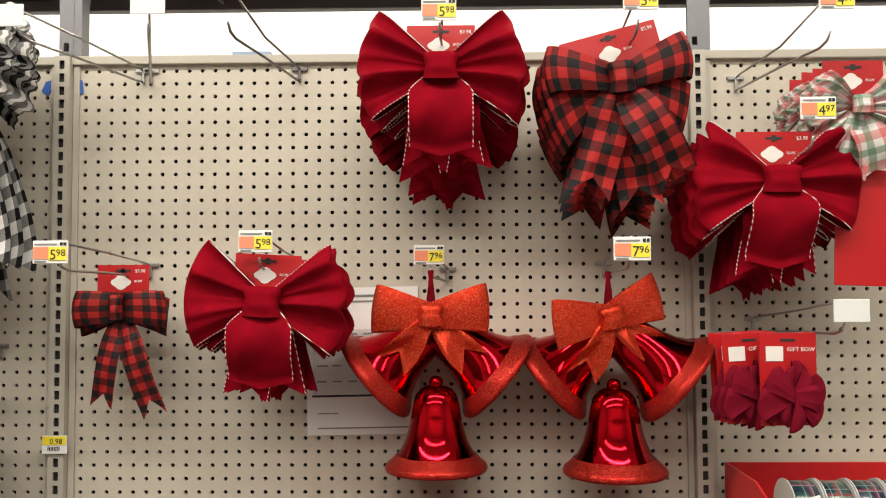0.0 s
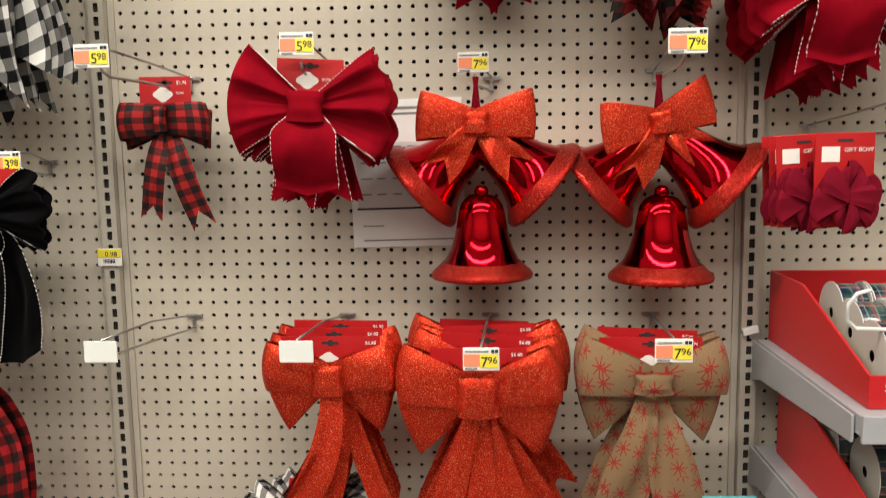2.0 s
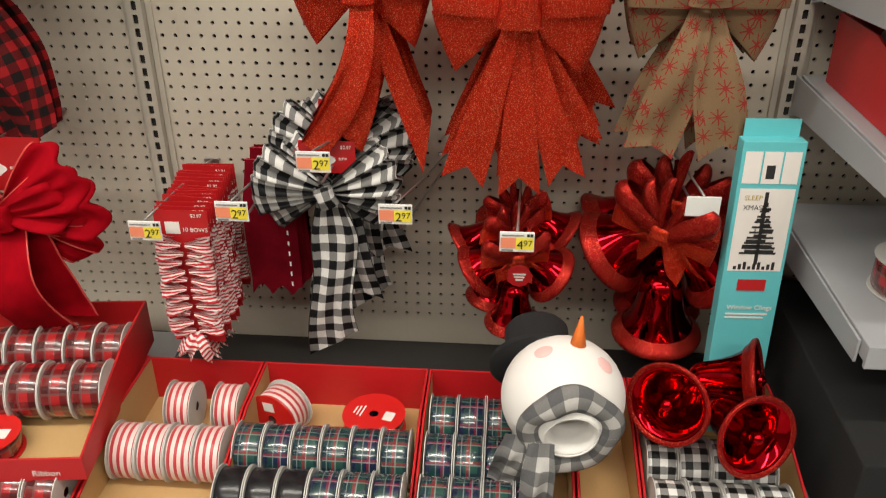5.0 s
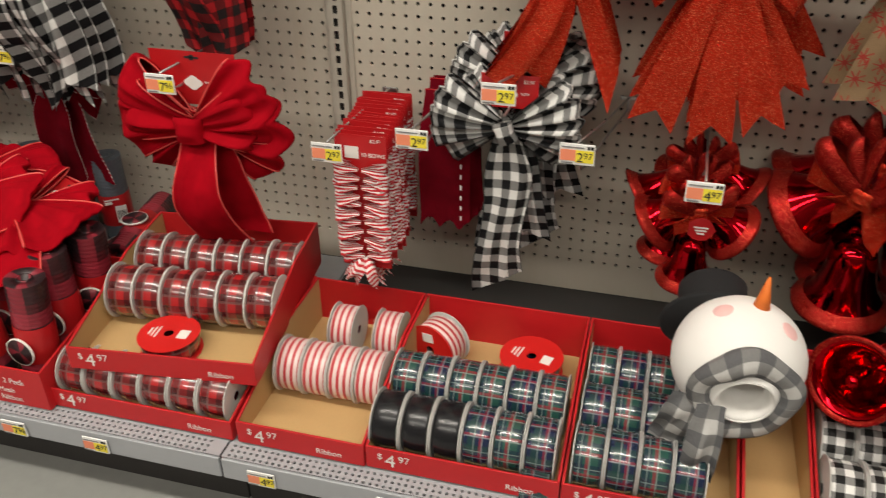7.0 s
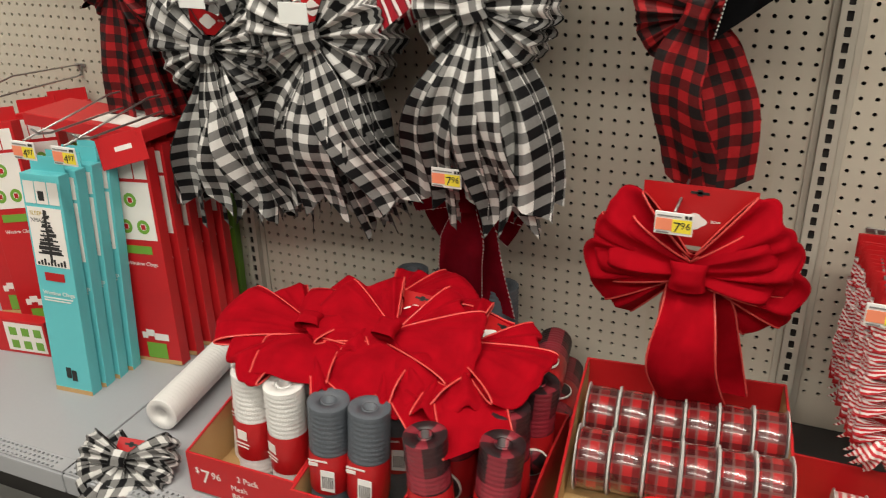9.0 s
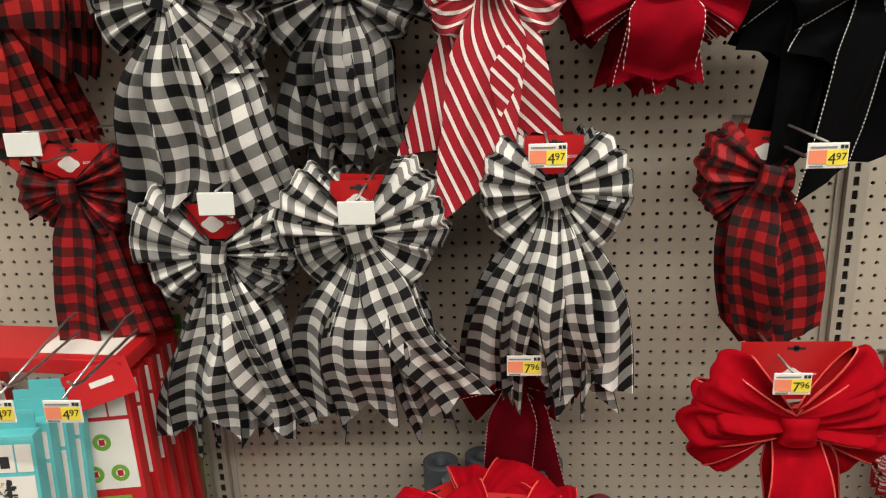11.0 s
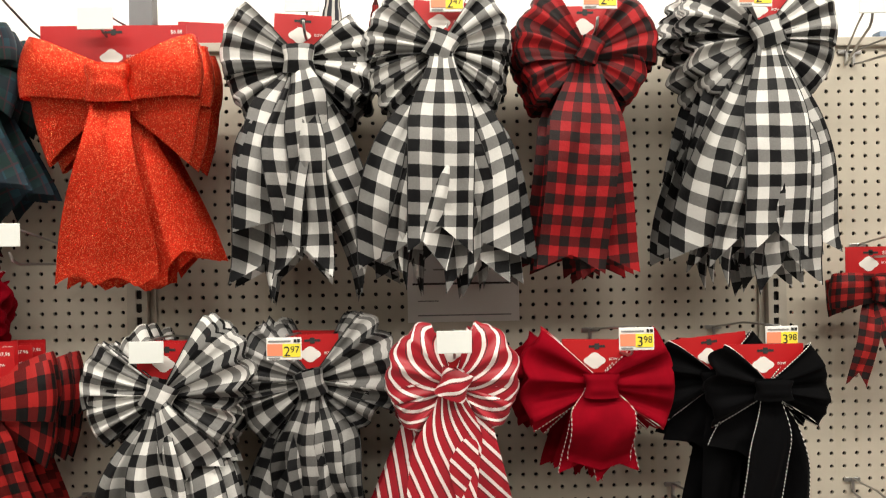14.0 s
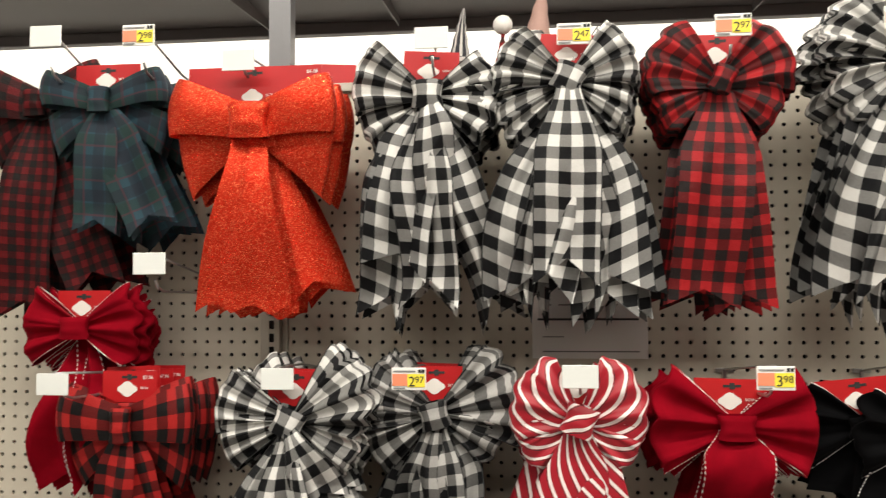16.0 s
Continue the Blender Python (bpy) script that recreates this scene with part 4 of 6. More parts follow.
bow("glitter_bow", GL, GLITTER, -1.957, 1.35, 1.789, band(0.150, 0.085, 20, 0.03, 17, -24), [dict(ang=-93, L=0.325, w0=0.06, w1=0.165, notch=0.05, cut="zig", fwd=0.02, flare=1.0, amp=0.003), dict(ang=-70, L=0.31, w0=0.04, w1=0.09, notch=0.08, fwd=0.0, back=0.03, flare=0.9)], (0.066, 0.062, 0.04), dict(w=0.235, h=0.09, z=0.01, y=0.012, price="$6.88"), None, behind(3, 0.034, -0.004, 15, 1.5), seed=33)
bow("glitter_bow", GL, GLITTER, -0.311, 1.37, 0.990, band(0.118, 0.07, 22, 0.035, 16, -27), [dict(ang=-80, L=0.275, w0=0.036, w1=0.072, bend=-0.16, notch=0.12, fwd=0.03, amp=0.003, flare=0.8), dict(ang=-78, L=0.28, w0=0.036, w1=0.055, bend=-0.10, notch=0.12, back=0.016, amp=0.003, flare=0.8), dict(ang=-71, L=0.34, w0=0.028, w1=0.036, notch=0.2, cut="slant", back=0.024, amp=0.003)], (0.05, 0.052, 0.04), dict(w=0.17, h=0.07, z=-0.004, y=0.012, price="$6.88"), None, behind(2, 0.05, 0.004, 16, 2), seed=34)
bow("glitter_bow", GL, GLITTER, -0.060, 1.35, 0.968, band(0.142, 0.075, 24, 0.036, 20, -24), gl_tails, (0.066, 0.068, 0.052), dict(w=0.16, h=0.072, z=0.0, y=0.014, price="$6.88", emblem=False), None, [(0.012, 0.05, 0.012, 3), (0.02, 0.09, 0.02, -2), (0.006, 0.13, 0.02, 2)], seed=35)
bow("burlap_bow", "brown burlap bow printed with red snowflakes", BURLAP, 0.226, 1.37, 0.984, band(0.128, 0.075, 26, 0.035, 18, -24), [dict(ang=-103, L=0.275, w0=0.035, w1=0.085, notch=0.06, fwd=0.012, flare=0.7), dict(ang=-77, L=0.275, w0=0.035, w1=0.085, notch=0.08, fwd=0.012, flare=0.7)], (0.06, 0.035, 0.04), dict(w=0.17, h=0.075, z=-0.006, y=0.014, price="$7.96"), None, behind(1, 0.05, 0.0, 17), seed=36)
# large scarlet bow and the dark one beside it
big_loops = pair(26, 0.162, 0.03, 58, 0.045, pleats=2.3, amp=0.020, curve=0.12, width=0.13) + pair(-4, 0.170, 0.03, 46, 0.045, pleats=2.2, amp=0.017, curve=0.12, width=0.13, back=0.015) + pair(-24, 0.155, 0.03, 44, 0.04, pleats=1.6, amp=0.018, curve=0.16, width=0.13, back=0.03) + pair(14, 0.13, 0.03, 50, 0.045, pleats=1.6, amp=0.020, curve=0.08, width=0.1, back=-0.01)
bow("scarlet_velvet_bow", "large scarlet velvet bow with satin wired edges", BRIGHT_VELVET, -0.95, 1.30, 0.609, big_loops, [dict(ang=-84, L=0.29, w0=0.07, w1=0.118, notch=0.03, amp=0.013, cut="slant", flare=0.8, fwd=0.045), dict(ang=-78, L=0.25, w0=0.07, w1=0.12, notch=0.05, amp=0.008, back=0.02)], (0.055, 0.05, 0.05), dict(w=0.17, h=0.10, z=0.03, y=0.02), RED_EDGE, [], seed=40)
bow("dark_velvet_bow", "dark red velvet bow with cord-edged long tails", DARK_VELVET, -1.385, 1.46, 0.615, band(0.12, 0.05, 22, 0.025, 0, -34), [dict(ang=-95, L=0.28, w0=0.03, w1=0.09, notch=0.06), dict(ang=-78, L=0.27, w0=0.03, w1=0.08, notch=0.06, back=0.012)], (0.04, 0.05, 0.03), None, ROPE, [], seed=41)

# ---- printed sheets on the board ----


def plan_sheet(x, z, lean):
    ob = thing("printed_sheet", pose(x, WALL - 0.003, z, 0, lean, 0), "white printed planogram sheet fixed flat on the pegboard", "paper sheet", "printed sheets")
    part("sheet", box_bm(0, 0.216, -0.0004, 0.0004, 0, 0.280), PAPER, ob)
    bars(ob, "print_line", [(0.01, 0.20, 0.072, 0.076)], INK, -0.0012)
    bars(ob, "print_block", [(0.012, 0.20, 0.076, 0.20)], mottled("pale_print", (0.62, 0.62, 0.62), 0.7, 0.1), -0.0010, 0.0004)
    r = random.Random(int(1000 * (x + 9)))
    for b in [(0.02 + 0.03 * i, 0.035 + 0.03 * i + r.uniform(0, 0.008), 0.10 + 0.03 * j, 0.103 + 0.03 * j) for i in range(6) for j in range(4)] + [(0.06, 0.19, 0.262, 0.266), (0.06, 0.17, 0.252, 0.255), (0.02, 0.20, 0.012, 0.0145), (0.02, 0.06, 0.04, 0.042)]:
        bars(ob, "small_print", [b], INK_GREY, -0.0016)
    return ob


plan_sheet(-0.302, 1.181, -1)
plan_sheet(-1.490, 1.374, 0)
for tx in (-0.812, -0.752):
    tape = thing("tape_scrap", pose(tx, WALL - 0.003, 1.857, 0, 20 if tx < -0.8 else -15, 0), "torn scrap of blue painter's tape", "tape", "tape scraps")
    bm = bmesh.new()
    bm.faces.new([bm.verts.new((x, 0, z)) for x, z in ((-0.009, -0.012), (0.006, -0.016), (0.010, 0.010), (0.002, 0.015), (-0.008, 0.008))])
    bmesh.ops.extrude_face_region(bm, geom=bm.faces[:])
    for v in list(bm.verts)[5:]:
        v.co.y += 0.001
    part("scrap", bm, BLUE_TAPE, tape)
yt = thing("price_sticker", pose(-0.777, WALL - 0.026, 1.169), "small yellow and white price label on the upright", "price label")
part("holder", box_bm(-0.024, 0.024, -0.001, 0.002, -0.017, 0.017, 0.001), PAPER, yt)
bars(yt, "yellow_field", [(-0.023, 0.023, 0.0, 0.016)], YELLOW, -0.002)
letters(yt, "0.98", 0.014, -0.008, -0.0026, 0.002, INK, "price")
bars(yt, "code_mark", [(-0.012 + 0.003 * i, -0.0105 + 0.003 * i, -0.011, -0.003) for i in range(8)], INK, -0.002)

clip = thing("label_clip", pose(0.446, WALL - 0.022, 1.022, 0, -14, 0), "small grey plastic label clip on the slotted upright", "label clip")
part("clip_body", box_bm(-0.016, 0.014, -0.012, 0.0, -0.007, 0.007, 0.002), PLASTIC, clip)
part("clip_foot", box_bm(-0.004, 0.004, -0.006, 0.0, -0.016, -0.007, 0.001), WIRE, clip)

# ---- chrome bells ----
BELL = [(0.004, 0.0), (0.016, -0.002), (0.026, -0.008), (0.034, -0.018), (0.038, -0.032), (0.041, -0.050), (0.045, -0.070), (0.051, -0.090), (0.060, -0.108), (0.071, -0.122), (0.078, -0.129), (0.080, -0.134), (0.078, -0.137), (0.068, -0.132), (0.055, -0.110), (0.044, -0.085), (0.036, -0.05), (0.025, -0.02), (0.004, -0.008)]
RIM = [(0.0655, -0.1135), (0.0735, -0.1225), (0.0815, -0.1290), (0.0845, -0.1345), (0.0835, -0.1395), (0.0790, -0.1400), (0.0720, -0.133), (0.064, -0.122)]


def one_bell(parent, m, s=1.0):
    b = part("bell", lathe("bell", [(r * s, z * s) for r, z in BELL], 48), FOIL, parent)
    b.matrix_basis = m
    part("rim", lathe("rim", [(r * s, z * s) for r, z in RIM], 48), RIM_GLITTER, b, "glittered bell rim")
    bm = bmesh.new()
    bmesh.ops.create_icosphere(bm, subdivisions=3, radius=0.013 * s, matrix=Matrix.Translation((0, 0, -0.138 * s)))
    for f in bm.faces:
        f.smooth = True
    part("clapper", bm, FOIL, b)
    bm = bmesh.new()
    bmesh.ops.create_icosphere(bm, subdivisions=3, radius=0.012 * s, matrix=Matrix.Translation((0, 0, 0.002 * s)))
    for f in bm.faces:
        f.smooth = True
    part("crown", bm, FOIL, b)
    return b


def bell_trio(x, y, z, lab, s=1.0, turn=0, pitch=0, bow_tilt=0, twist=0, curls=False):
    ob = thing("bell_ornament", pose(x, y, z, pitch, 0, turn), lab, "bell ornament", "chrome bells")
    one_bell(ob, pose(0.012 * s, 0.006, -0.010 * s, 6, 50, 0), 1.12 * s)
    one_bell(ob, pose(0.004 * s, -0.006, -0.010 * s, 6, -50, 0), 1.12 * s)
    one_bell(ob, pose(0.008 * s, -0.02 * s, -0.118 * s, 0, 0, 0), 1.08 * s)
    kn = part("bow", bpy.data.meshes.new("bow"), GLITTER, ob, "orange-red glitter bow")
    kn.matrix_basis = pose(0, -0.062 * s, 0.005 * s, 0, bow_tilt, twist)
    for i, lp in enumerate(pair(10, 0.104 * s, 0.046 * s, 22, 0.022 * s, pleats=0.3, amp=0.002, curve=0.02, width=0.06)):
        ribbon_loop(kn, GLITTER, seed=50 + i, **lp)
    if curls:
        for i, a in enumerate((12, 40, 66, 95, 122, 148, 172)):
            ribbon_loop(kn, RIM_GLITTER, seed=60 + i, ang=a, R=(0.105 + 0.02 * (i % 2)) * s, h0=0.034 * s, spread=12, depth=(0.020 + 0.012 * (i % 3)) * s, pleats=0.4, amp=0.003, width=0.05, back=-0.012 * (i % 2))
    for a, bd in ((-124, -0.01), (-52, 0.01)):
        ribbon_tail(kn, GLITTER, ang=a, L=0.115 * s, w0=0.03 * s, w1=0.060 * s, notch=0.28, bend=bd * s, fwd=0.012, flare=0.8, back=0.006, seed=int(-a))
    bow_knot(kn, GLITTER, 0.040 * s, 0.036 * s, 0.03 * s, -0.012)
    for dx in (-0.012, 0.012):
        ribbon_tail(ob, DARK_VELVET, ang=90 + dx * 500, L=0.085 * s, w0=0.010, w1=0.008, notch=0.0, amp=0.001, fwd=0.004, seed=3, x0=dx * 0.6, back=-0.03)
    return ob


bell_trio(-0.062, 1.515, 1.408, "three red chrome bells with glitter rims and bow")
bell_trio(0.254, 1.50, 1.404, "three red chrome bells with a twisted glitter bow", bow_tilt=-14, twist=22, turn=-8)
copy_thing(bell_trio(0.222, 1.43, 0.575, "red chrome bells with curled glitter bow, seen from above", 0.95, -14, 6, 8, -20, True), pose(0.235, 1.52, 0.585, 4, 0, 6))
tiny = bell_trio(-0.054, 1.36, 0.540, "cluster of small red foil bells with a badge", 0.60, 5, 4, 0, 10, True)
copy_thing(tiny, pose(-0.073, 1.44, 0.545, 4, 8, 20))
copy_thing(tiny, pose(-0.035, 1.50, 0.555, 4, -6, -15))
badge = thing("hang_badge", pose(-0.044, 1.268, 0.532, 8, 0, 0), "small round red paper hang tag", "tag")
bm = bmesh.new()
bm.faces.new([bm.verts.new(((0.021 + 0.002 * math.cos(5 * 0.5236 * i)) * math.cos(0.5236 * i), 0, 0.023 * math.sin(0.5236 * i))) for i in range(12)][::-1])
g_ = bmesh.ops.extrude_face_region(bm, geom=bm.faces[:])
for v in [e for e in g_["geom"] if isinstance(e, bmesh.types.BMVert)]:
    v.co.y += 0.001
part("badge_card", bm, CARD, badge)
bars(badge, "small_print", [(-0.011, 0.011, 0.003, 0.006), (-0.009, 0.009, -0.003, 0.0), (-0.006, 0.006, -0.009, -0.006)], CARD_WHITE, -0.0015)
# fallen trio lying in the tray
fallen = bell_trio(0.26, 1.24, 0.350, "red chrome bells lying toppled in a ribbon tray", 0.75, 200, 105, 0, 0)

# ---- cards of little striped bows ----
card = thing("bow_card", pose(-0.632, 1.30, 0.620), "red card of little red and white striped bows", "bow card", "striped bow cards")
part("backing_card", box_bm(-0.048, 0.048, 0, 0.0012, -0.27, 0.0), CARD, card, "glossy red backing card")
bars(card, "emblem", [(-0.030, -0.004, -0.045, -0.022)], CARD_WHITE, -0.001)
letters(card, "10 BOWS", 0.011, 0.0, -0.0012, -0.040, CARD_WHITE)
letters(card, "$2.97", 0.009, 0.018, -0.0012, -0.012, CARD_WHITE)


def small_bow_mesh(seed):
    rnd = random.Random(seed)
    V, F, U = [], [], []
    for sgn in (-1, 1):
        a0 = rnd.uniform(-0.1, 0.1)
        base = len(V)
        for i in range(9):
            s = i / 8
            for j in range(6):
                v = j / 5 - 0.5
                q = math.sin(math.pi * s) ** 0.8
                V.append((sgn * (0.004 + 0.046 * q), -0.010 - 0.012 * math.cos(math.pi * s) * q + 0.003 * math.sin(7 * v + i), (0.010 + 0.022 * q) * v + a0 * 0.05 * q))
                U.append((v * 0.036 + 0.05, s * 0.1))
        F += [(base + i * 6 + j, base + i * 6 + j + 1, base + i * 6 + j + 7, base + i * 6 + j + 6) for i in range(8) for j in range(5)]
    return mesh_of("small_bow", V, F, U)


SB = [small_bow_mesh(s) for s in range(4)]
for m_ in SB:
    m_.materials.append(CANDY_SMALL)
for i in range(11):
    b = new("small_bow", SB[i % 4])
    b.parent = card
    b.matrix_basis = pose(0.003 * math.sin(2.1 * i), -0.001 * (i % 2), -0.062 - 0.0178 * i, 0, 8 * math.sin(1.7 * i + 0.4), 5 * math.sin(2.9 * i))
for a in (-118, -62):
    ribbon_tail(card, CANDY_SMALL, ang=a, L=0.07, w0=0.014, w1=0.026, notch=0.25, back=-0.012, z0=-0.245, seed=int(-a))
r_ = random.Random(5)
for i in range(1, 17):
    copy_thing(card, pose(-0.632 - 0.0016 * i, 1.30 + 0.0148 * i, 0.620 - 0.0005 * i + r_.uniform(-0.004, 0.004), 0, r_.uniform(-2.5, 2.5), r_.uniform(-4, 4)))
vc = thing("velvet_bow_card", pose(-0.505, 1.43, 0.665), "dark red velvet bows stitched on a narrow card", "bow card")
part("backing_card", box_bm(-0.045, 0.045, 0, 0.002, -0.06, 0.0), CARD, vc)
for i in range(3):
    ribbon_tail(vc, DARK_VELVET, ang=-92 + 3 * i, L=0.29 - 0.01 * i, w0=0.085, w1=0.10, notch=0.08, cut="zig", back=0.012 * i - 0.004, seed=60 + i, amp=0.004)
bars(vc, "stitch", [(0.028, 0.031, -0.25 + 0.022 * i, -0.241 + 0.022 * i) for i in range(9)], CARD_WHITE, -0.028)
copy_thing(vc, pose(-0.515, 1.50, 0.66, 0, 2, 4))

# ---- cartons on the base shelf ----


def tray(x0, x1, y0, y1, z0, hf, hb, price="", word="", name="ribbon_tray", tilt=0.0, lab="open red cardboard ribbon tray with kraft inside"):
    """Open carton: low front, tall back, sloping sides, kraft inside."""
    w, d, t = x1 - x0, y1 - y0, 0.004
    ob = thing(name, pose(x0, y0, z0, 0, 0, tilt), lab, "cardboard tray", "cartons on the base shelf")
    part("bottom", box_bm(t, w - t, t, d - t, 0.001, 0.004), KRAFT, ob, "bare kraft floor")
    fp = part("front_panel", box_bm(0, w, 0, t, 0, hf, 0.0008), BOX_RED, ob)
    part("back_panel", box_bm(0, w, d - t, d, 0, hb, 0.0008), BOX_RED, ob)
    for xs in (0.0, w - t):
        bm = bmesh.new()
        prof = ((t, 0), (d - t, 0), (d - t, hb), (d * 0.62, hb), (t, hf))
        a = [bm.verts.new((xs, y, z)) for y, z in prof]
        b = [bm.verts.new((xs + t, y, z)) for y, z in prof]
        bm.faces.new(a[::-1])
        bm.faces.new(b)
        for i in range(5):
            bm.faces.new((a[i], a[(i + 1) % 5], b[(i + 1) % 5], b[i]))
        sp = part("side_panel", bm, BOX_RED, ob)
        li = t + 0.0008 if xs == 0.0 else -0.0008
        bm = bmesh.new()
        q = [bm.verts.new((xs + li, y, z)) for y, z in ((t, 0.005), (d - t, 0.005), (d - t, hb - 0.002), (d * 0.62, hb - 0.002), (t, hf - 0.002))]
        bm.faces.new(q)
        part("kraft_lining", bm, KRAFT, sp, "bare kraft inner face")
    if price:
        letters(fp, "$", 0.018, 0.020, -0.0012, hf * 0.52, CARD_WHITE)
        letters(fp, price[0], 0.038, 0.033, -0.0012, hf * 0.22, CARD_WHITE)
        letters(fp, price[1:], 0.020, 0.056, -0.0012, hf * 0.50, CARD_WHITE)
    if word:
        letters(fp, word, 0.016, w - 0.085, -0.0012, hf * 0.25, CARD_WHITE)
    return ob


def spool(mt, x, y, z, r=0.049, w=0.052, turn=0.0, tilt=0.0, flat=False, lab="ribbon spool with white card flanges", face=None):
    """Ribbon wound between two card discs, axis along x; flat lays it on its disc."""
    m = pose(x, y, z, turn, 0, tilt) if not flat else pose(x, y, z, flat, 90, 0)
    ob = thing("ribbon_spool", m, lab, "ribbon spool", "ribbon spools")
    prof = [(0.012, -w / 2 + 0.001), (r - 0.004, -w / 2 + 0.001), (r - 0.001, -w / 2 + 0.004), (r - 0.0005, 0), (r - 0.001, w / 2 - 0.004), (r - 0.004, w / 2 - 0.001), (0.012, w / 2 - 0.001)]

    def at(s, t):
        rr, q = prof[round(s * 6)]
        a = 2 * math.pi * t
        return Vector((q, rr * math.cos(a), rr * math.sin(a))), (a * r, q + 0.2)
    part("ribbon", grid_mesh("ribbon", 6, 32, at)[0], mt, ob)
    for sgn in (-1, 1):
        p2 = [(0.009, 0.0), (r + 0.003, 0.0), (r + 0.003, 0.0016), (0.009, 0.0016)]

        def disc(s, t):
            rr, q = p2[round(s * 3)]
            a = 2 * math.pi * t
            return Vector((sgn * (w / 2 + q), rr * math.cos(a), rr * math.sin(a))), (rr, q)
        me = grid_mesh("flange", 3, 32, disc)[0]
        me.polygons.foreach_set("use_smooth", [False] * len(me.polygons))
        part("flange", me, face if face and (sgn > 0 or flat is not False) else SPOOL_WHITE, ob)
        if face and (sgn > 0 or flat is not False):
            xa, xb = sorted((sgn * (w / 2 + 0.0018), sgn * (w / 2 + 0.0024)))
            part("emblem", box_bm(xa, xb, -0.012, 0.012, r * 0.36, r * 0.36 + 0.019, 0.0), CARD_WHITE, ob, "pale printed plaque")
            for k in range(3):
                part("small_print", box_bm(xa, xb, -0.016 + 0.003 * k, 0.016 - 0.003 * k, -r * 0.42 - 0.007 * k, -r * 0.42 - 0.007 * k + 0.0028), CARD_WHITE, ob)
    return ob


SPOOLS = {}


def spools(mt, xs, y, z, **kw):
    for i, x in enumerate(xs):
        key = (mt.name, kw.get("r", 0.049), kw.get("w", 0.052))
        turn = (i * 47 + int(y * 900)) % 90
        if key in SPOOLS:
            copy_thing(SPOOLS[key], pose(x, y, z, turn, 0, 0))
        else:
            SPOOLS[key] = spool(mt, x, y, z, turn=turn, lab=kw.get("lab", "clear-wrapped ribbon spool with card flanges"), r=key[1], w=key[2])


ZS = DECK_Z + 0.005
LB = {"red": "spool of red and black plaid ribbon", "st": "spool of red and white striped ribbon", "gr": "spool of green tartan ribbon", "bl": "spool of navy tartan ribbon", "bk": "spool of black satin ribbon", "bw": "spool of black and white check ribbon"}
# plaid trays, one on the other
tray(-1.130, -0.770, 0.965, 1.36, ZS, 0.040, 0.088, "497", "Ribbon")
spools(RIB_RED, [-1.09 + 0.056 * i for i in range(6)], 1.02, ZS + 0.052, r=0.044, w=0.05, lab=LB["red"])
up = tray(-1.076, -0.734, 0.975, 1.375, ZS + 0.09, 0.046, 0.096, "497", "Ribbon", tilt=6.2)
for ly in (0.165, 0.285):
    for i in range(6):
        p = up.matrix_basis @ Vector((0.044 + 0.0535 * i, ly, 0.058))
        copy_thing(SPOOLS[("red_black_plaid_ribbon", 0.044, 0.05)], pose(p.x, p.y, p.z, (47 * i + 300 * ly) % 90, 0, 6.2 + 0.8 * math.sin(5 * i + 40 * ly)) @ Matrix.Diagonal((1.0, 1.12, 1.12, 1)))
spool(RIB_RED, -0.925, 1.060, ZS + 0.114, 0.052, 0.034, flat=-4, lab="plaid ribbon spool lying flat, red card face up", face=SPOOL_RED)
# striped and tartan trays
tray(-0.760, -0.530, 0.965, 1.34, ZS, 0.046, 0.10, "497", "Ribbon")
tray(-0.527, -0.208, 0.967, 1.34, ZS, 0.046, 0.10, "497", "Ribbon")
tray(-0.205, 0.058, 0.967, 1.34, ZS, 0.046, 0.10, "497", "Ribbon")
tray(0.062, 0.165, 0.967, 1.34, ZS, 0.046, 0.10)
tray(0.168, 0.430, 0.967, 1.34, ZS, 0.046, 0.10, "497", "Ribbon")
spools(RIB_STRIPE, [-0.715 + 0.050 * i for i in range(4)], 1.125, ZS + 0.054, w=0.046, lab=LB["st"])
spools(RIB_STRIPE, [-0.665, -0.575], 1.255, ZS + 0.052, r=0.045, w=0.046, lab=LB["st"])
spools(RIB_BLACK, [-0.500, -0.449, -0.398], 1.030, ZS + 0.054, w=0.046, lab=LB["bk"])
spools(RIB_BLUE, [-0.347, -0.245], 1.030, ZS + 0.054, w=0.046, lab=LB["bl"])
spools(RIB_GREEN, [-0.296], 1.030, ZS + 0.054, w=0.046, lab=LB["gr"])
spools(RIB_GREEN, [-0.500, -0.398, -0.347, -0.245], 1.140, ZS + 0.054, w=0.046, lab=LB["gr"])
spools(RIB_BLUE, [-0.449, -0.296], 1.140, ZS + 0.054, w=0.046, lab=LB["bl"])
for y, k in ((1.030, 0), (1.135, 1), (1.240, 2)):
    spools(RIB_GREEN if k != 1 else RIB_BLUE, [-0.170, -0.068], y, ZS + 0.054, w=0.046, lab=LB["gr"])
    spools(RIB_BLUE if k != 1 else RIB_GREEN, [-0.119], y, ZS + 0.054, w=0.046, lab=LB["bl"])
    spools(RIB_BLUE, [-0.017], y, ZS + 0.054, w=0.046, lab=LB["bl"])
    spools(RIB_BW, [0.205 + 0.054 * i for i in range(4 if k < 2 else 2)], y + 0.02, ZS + 0.054, w=0.049, lab=LB["bw"])
spools(RIB_RED, [0.105], 1.25, ZS + 0.054, w=0.049, lab=LB["red"])
spool(RIB_STRIPE, -0.482, 1.26, ZS + 0.045, 0.050, 0.052, turn=10, tilt=-112, lab="striped ribbon spool tipped with its card face showing", face=SPOOL_RED)
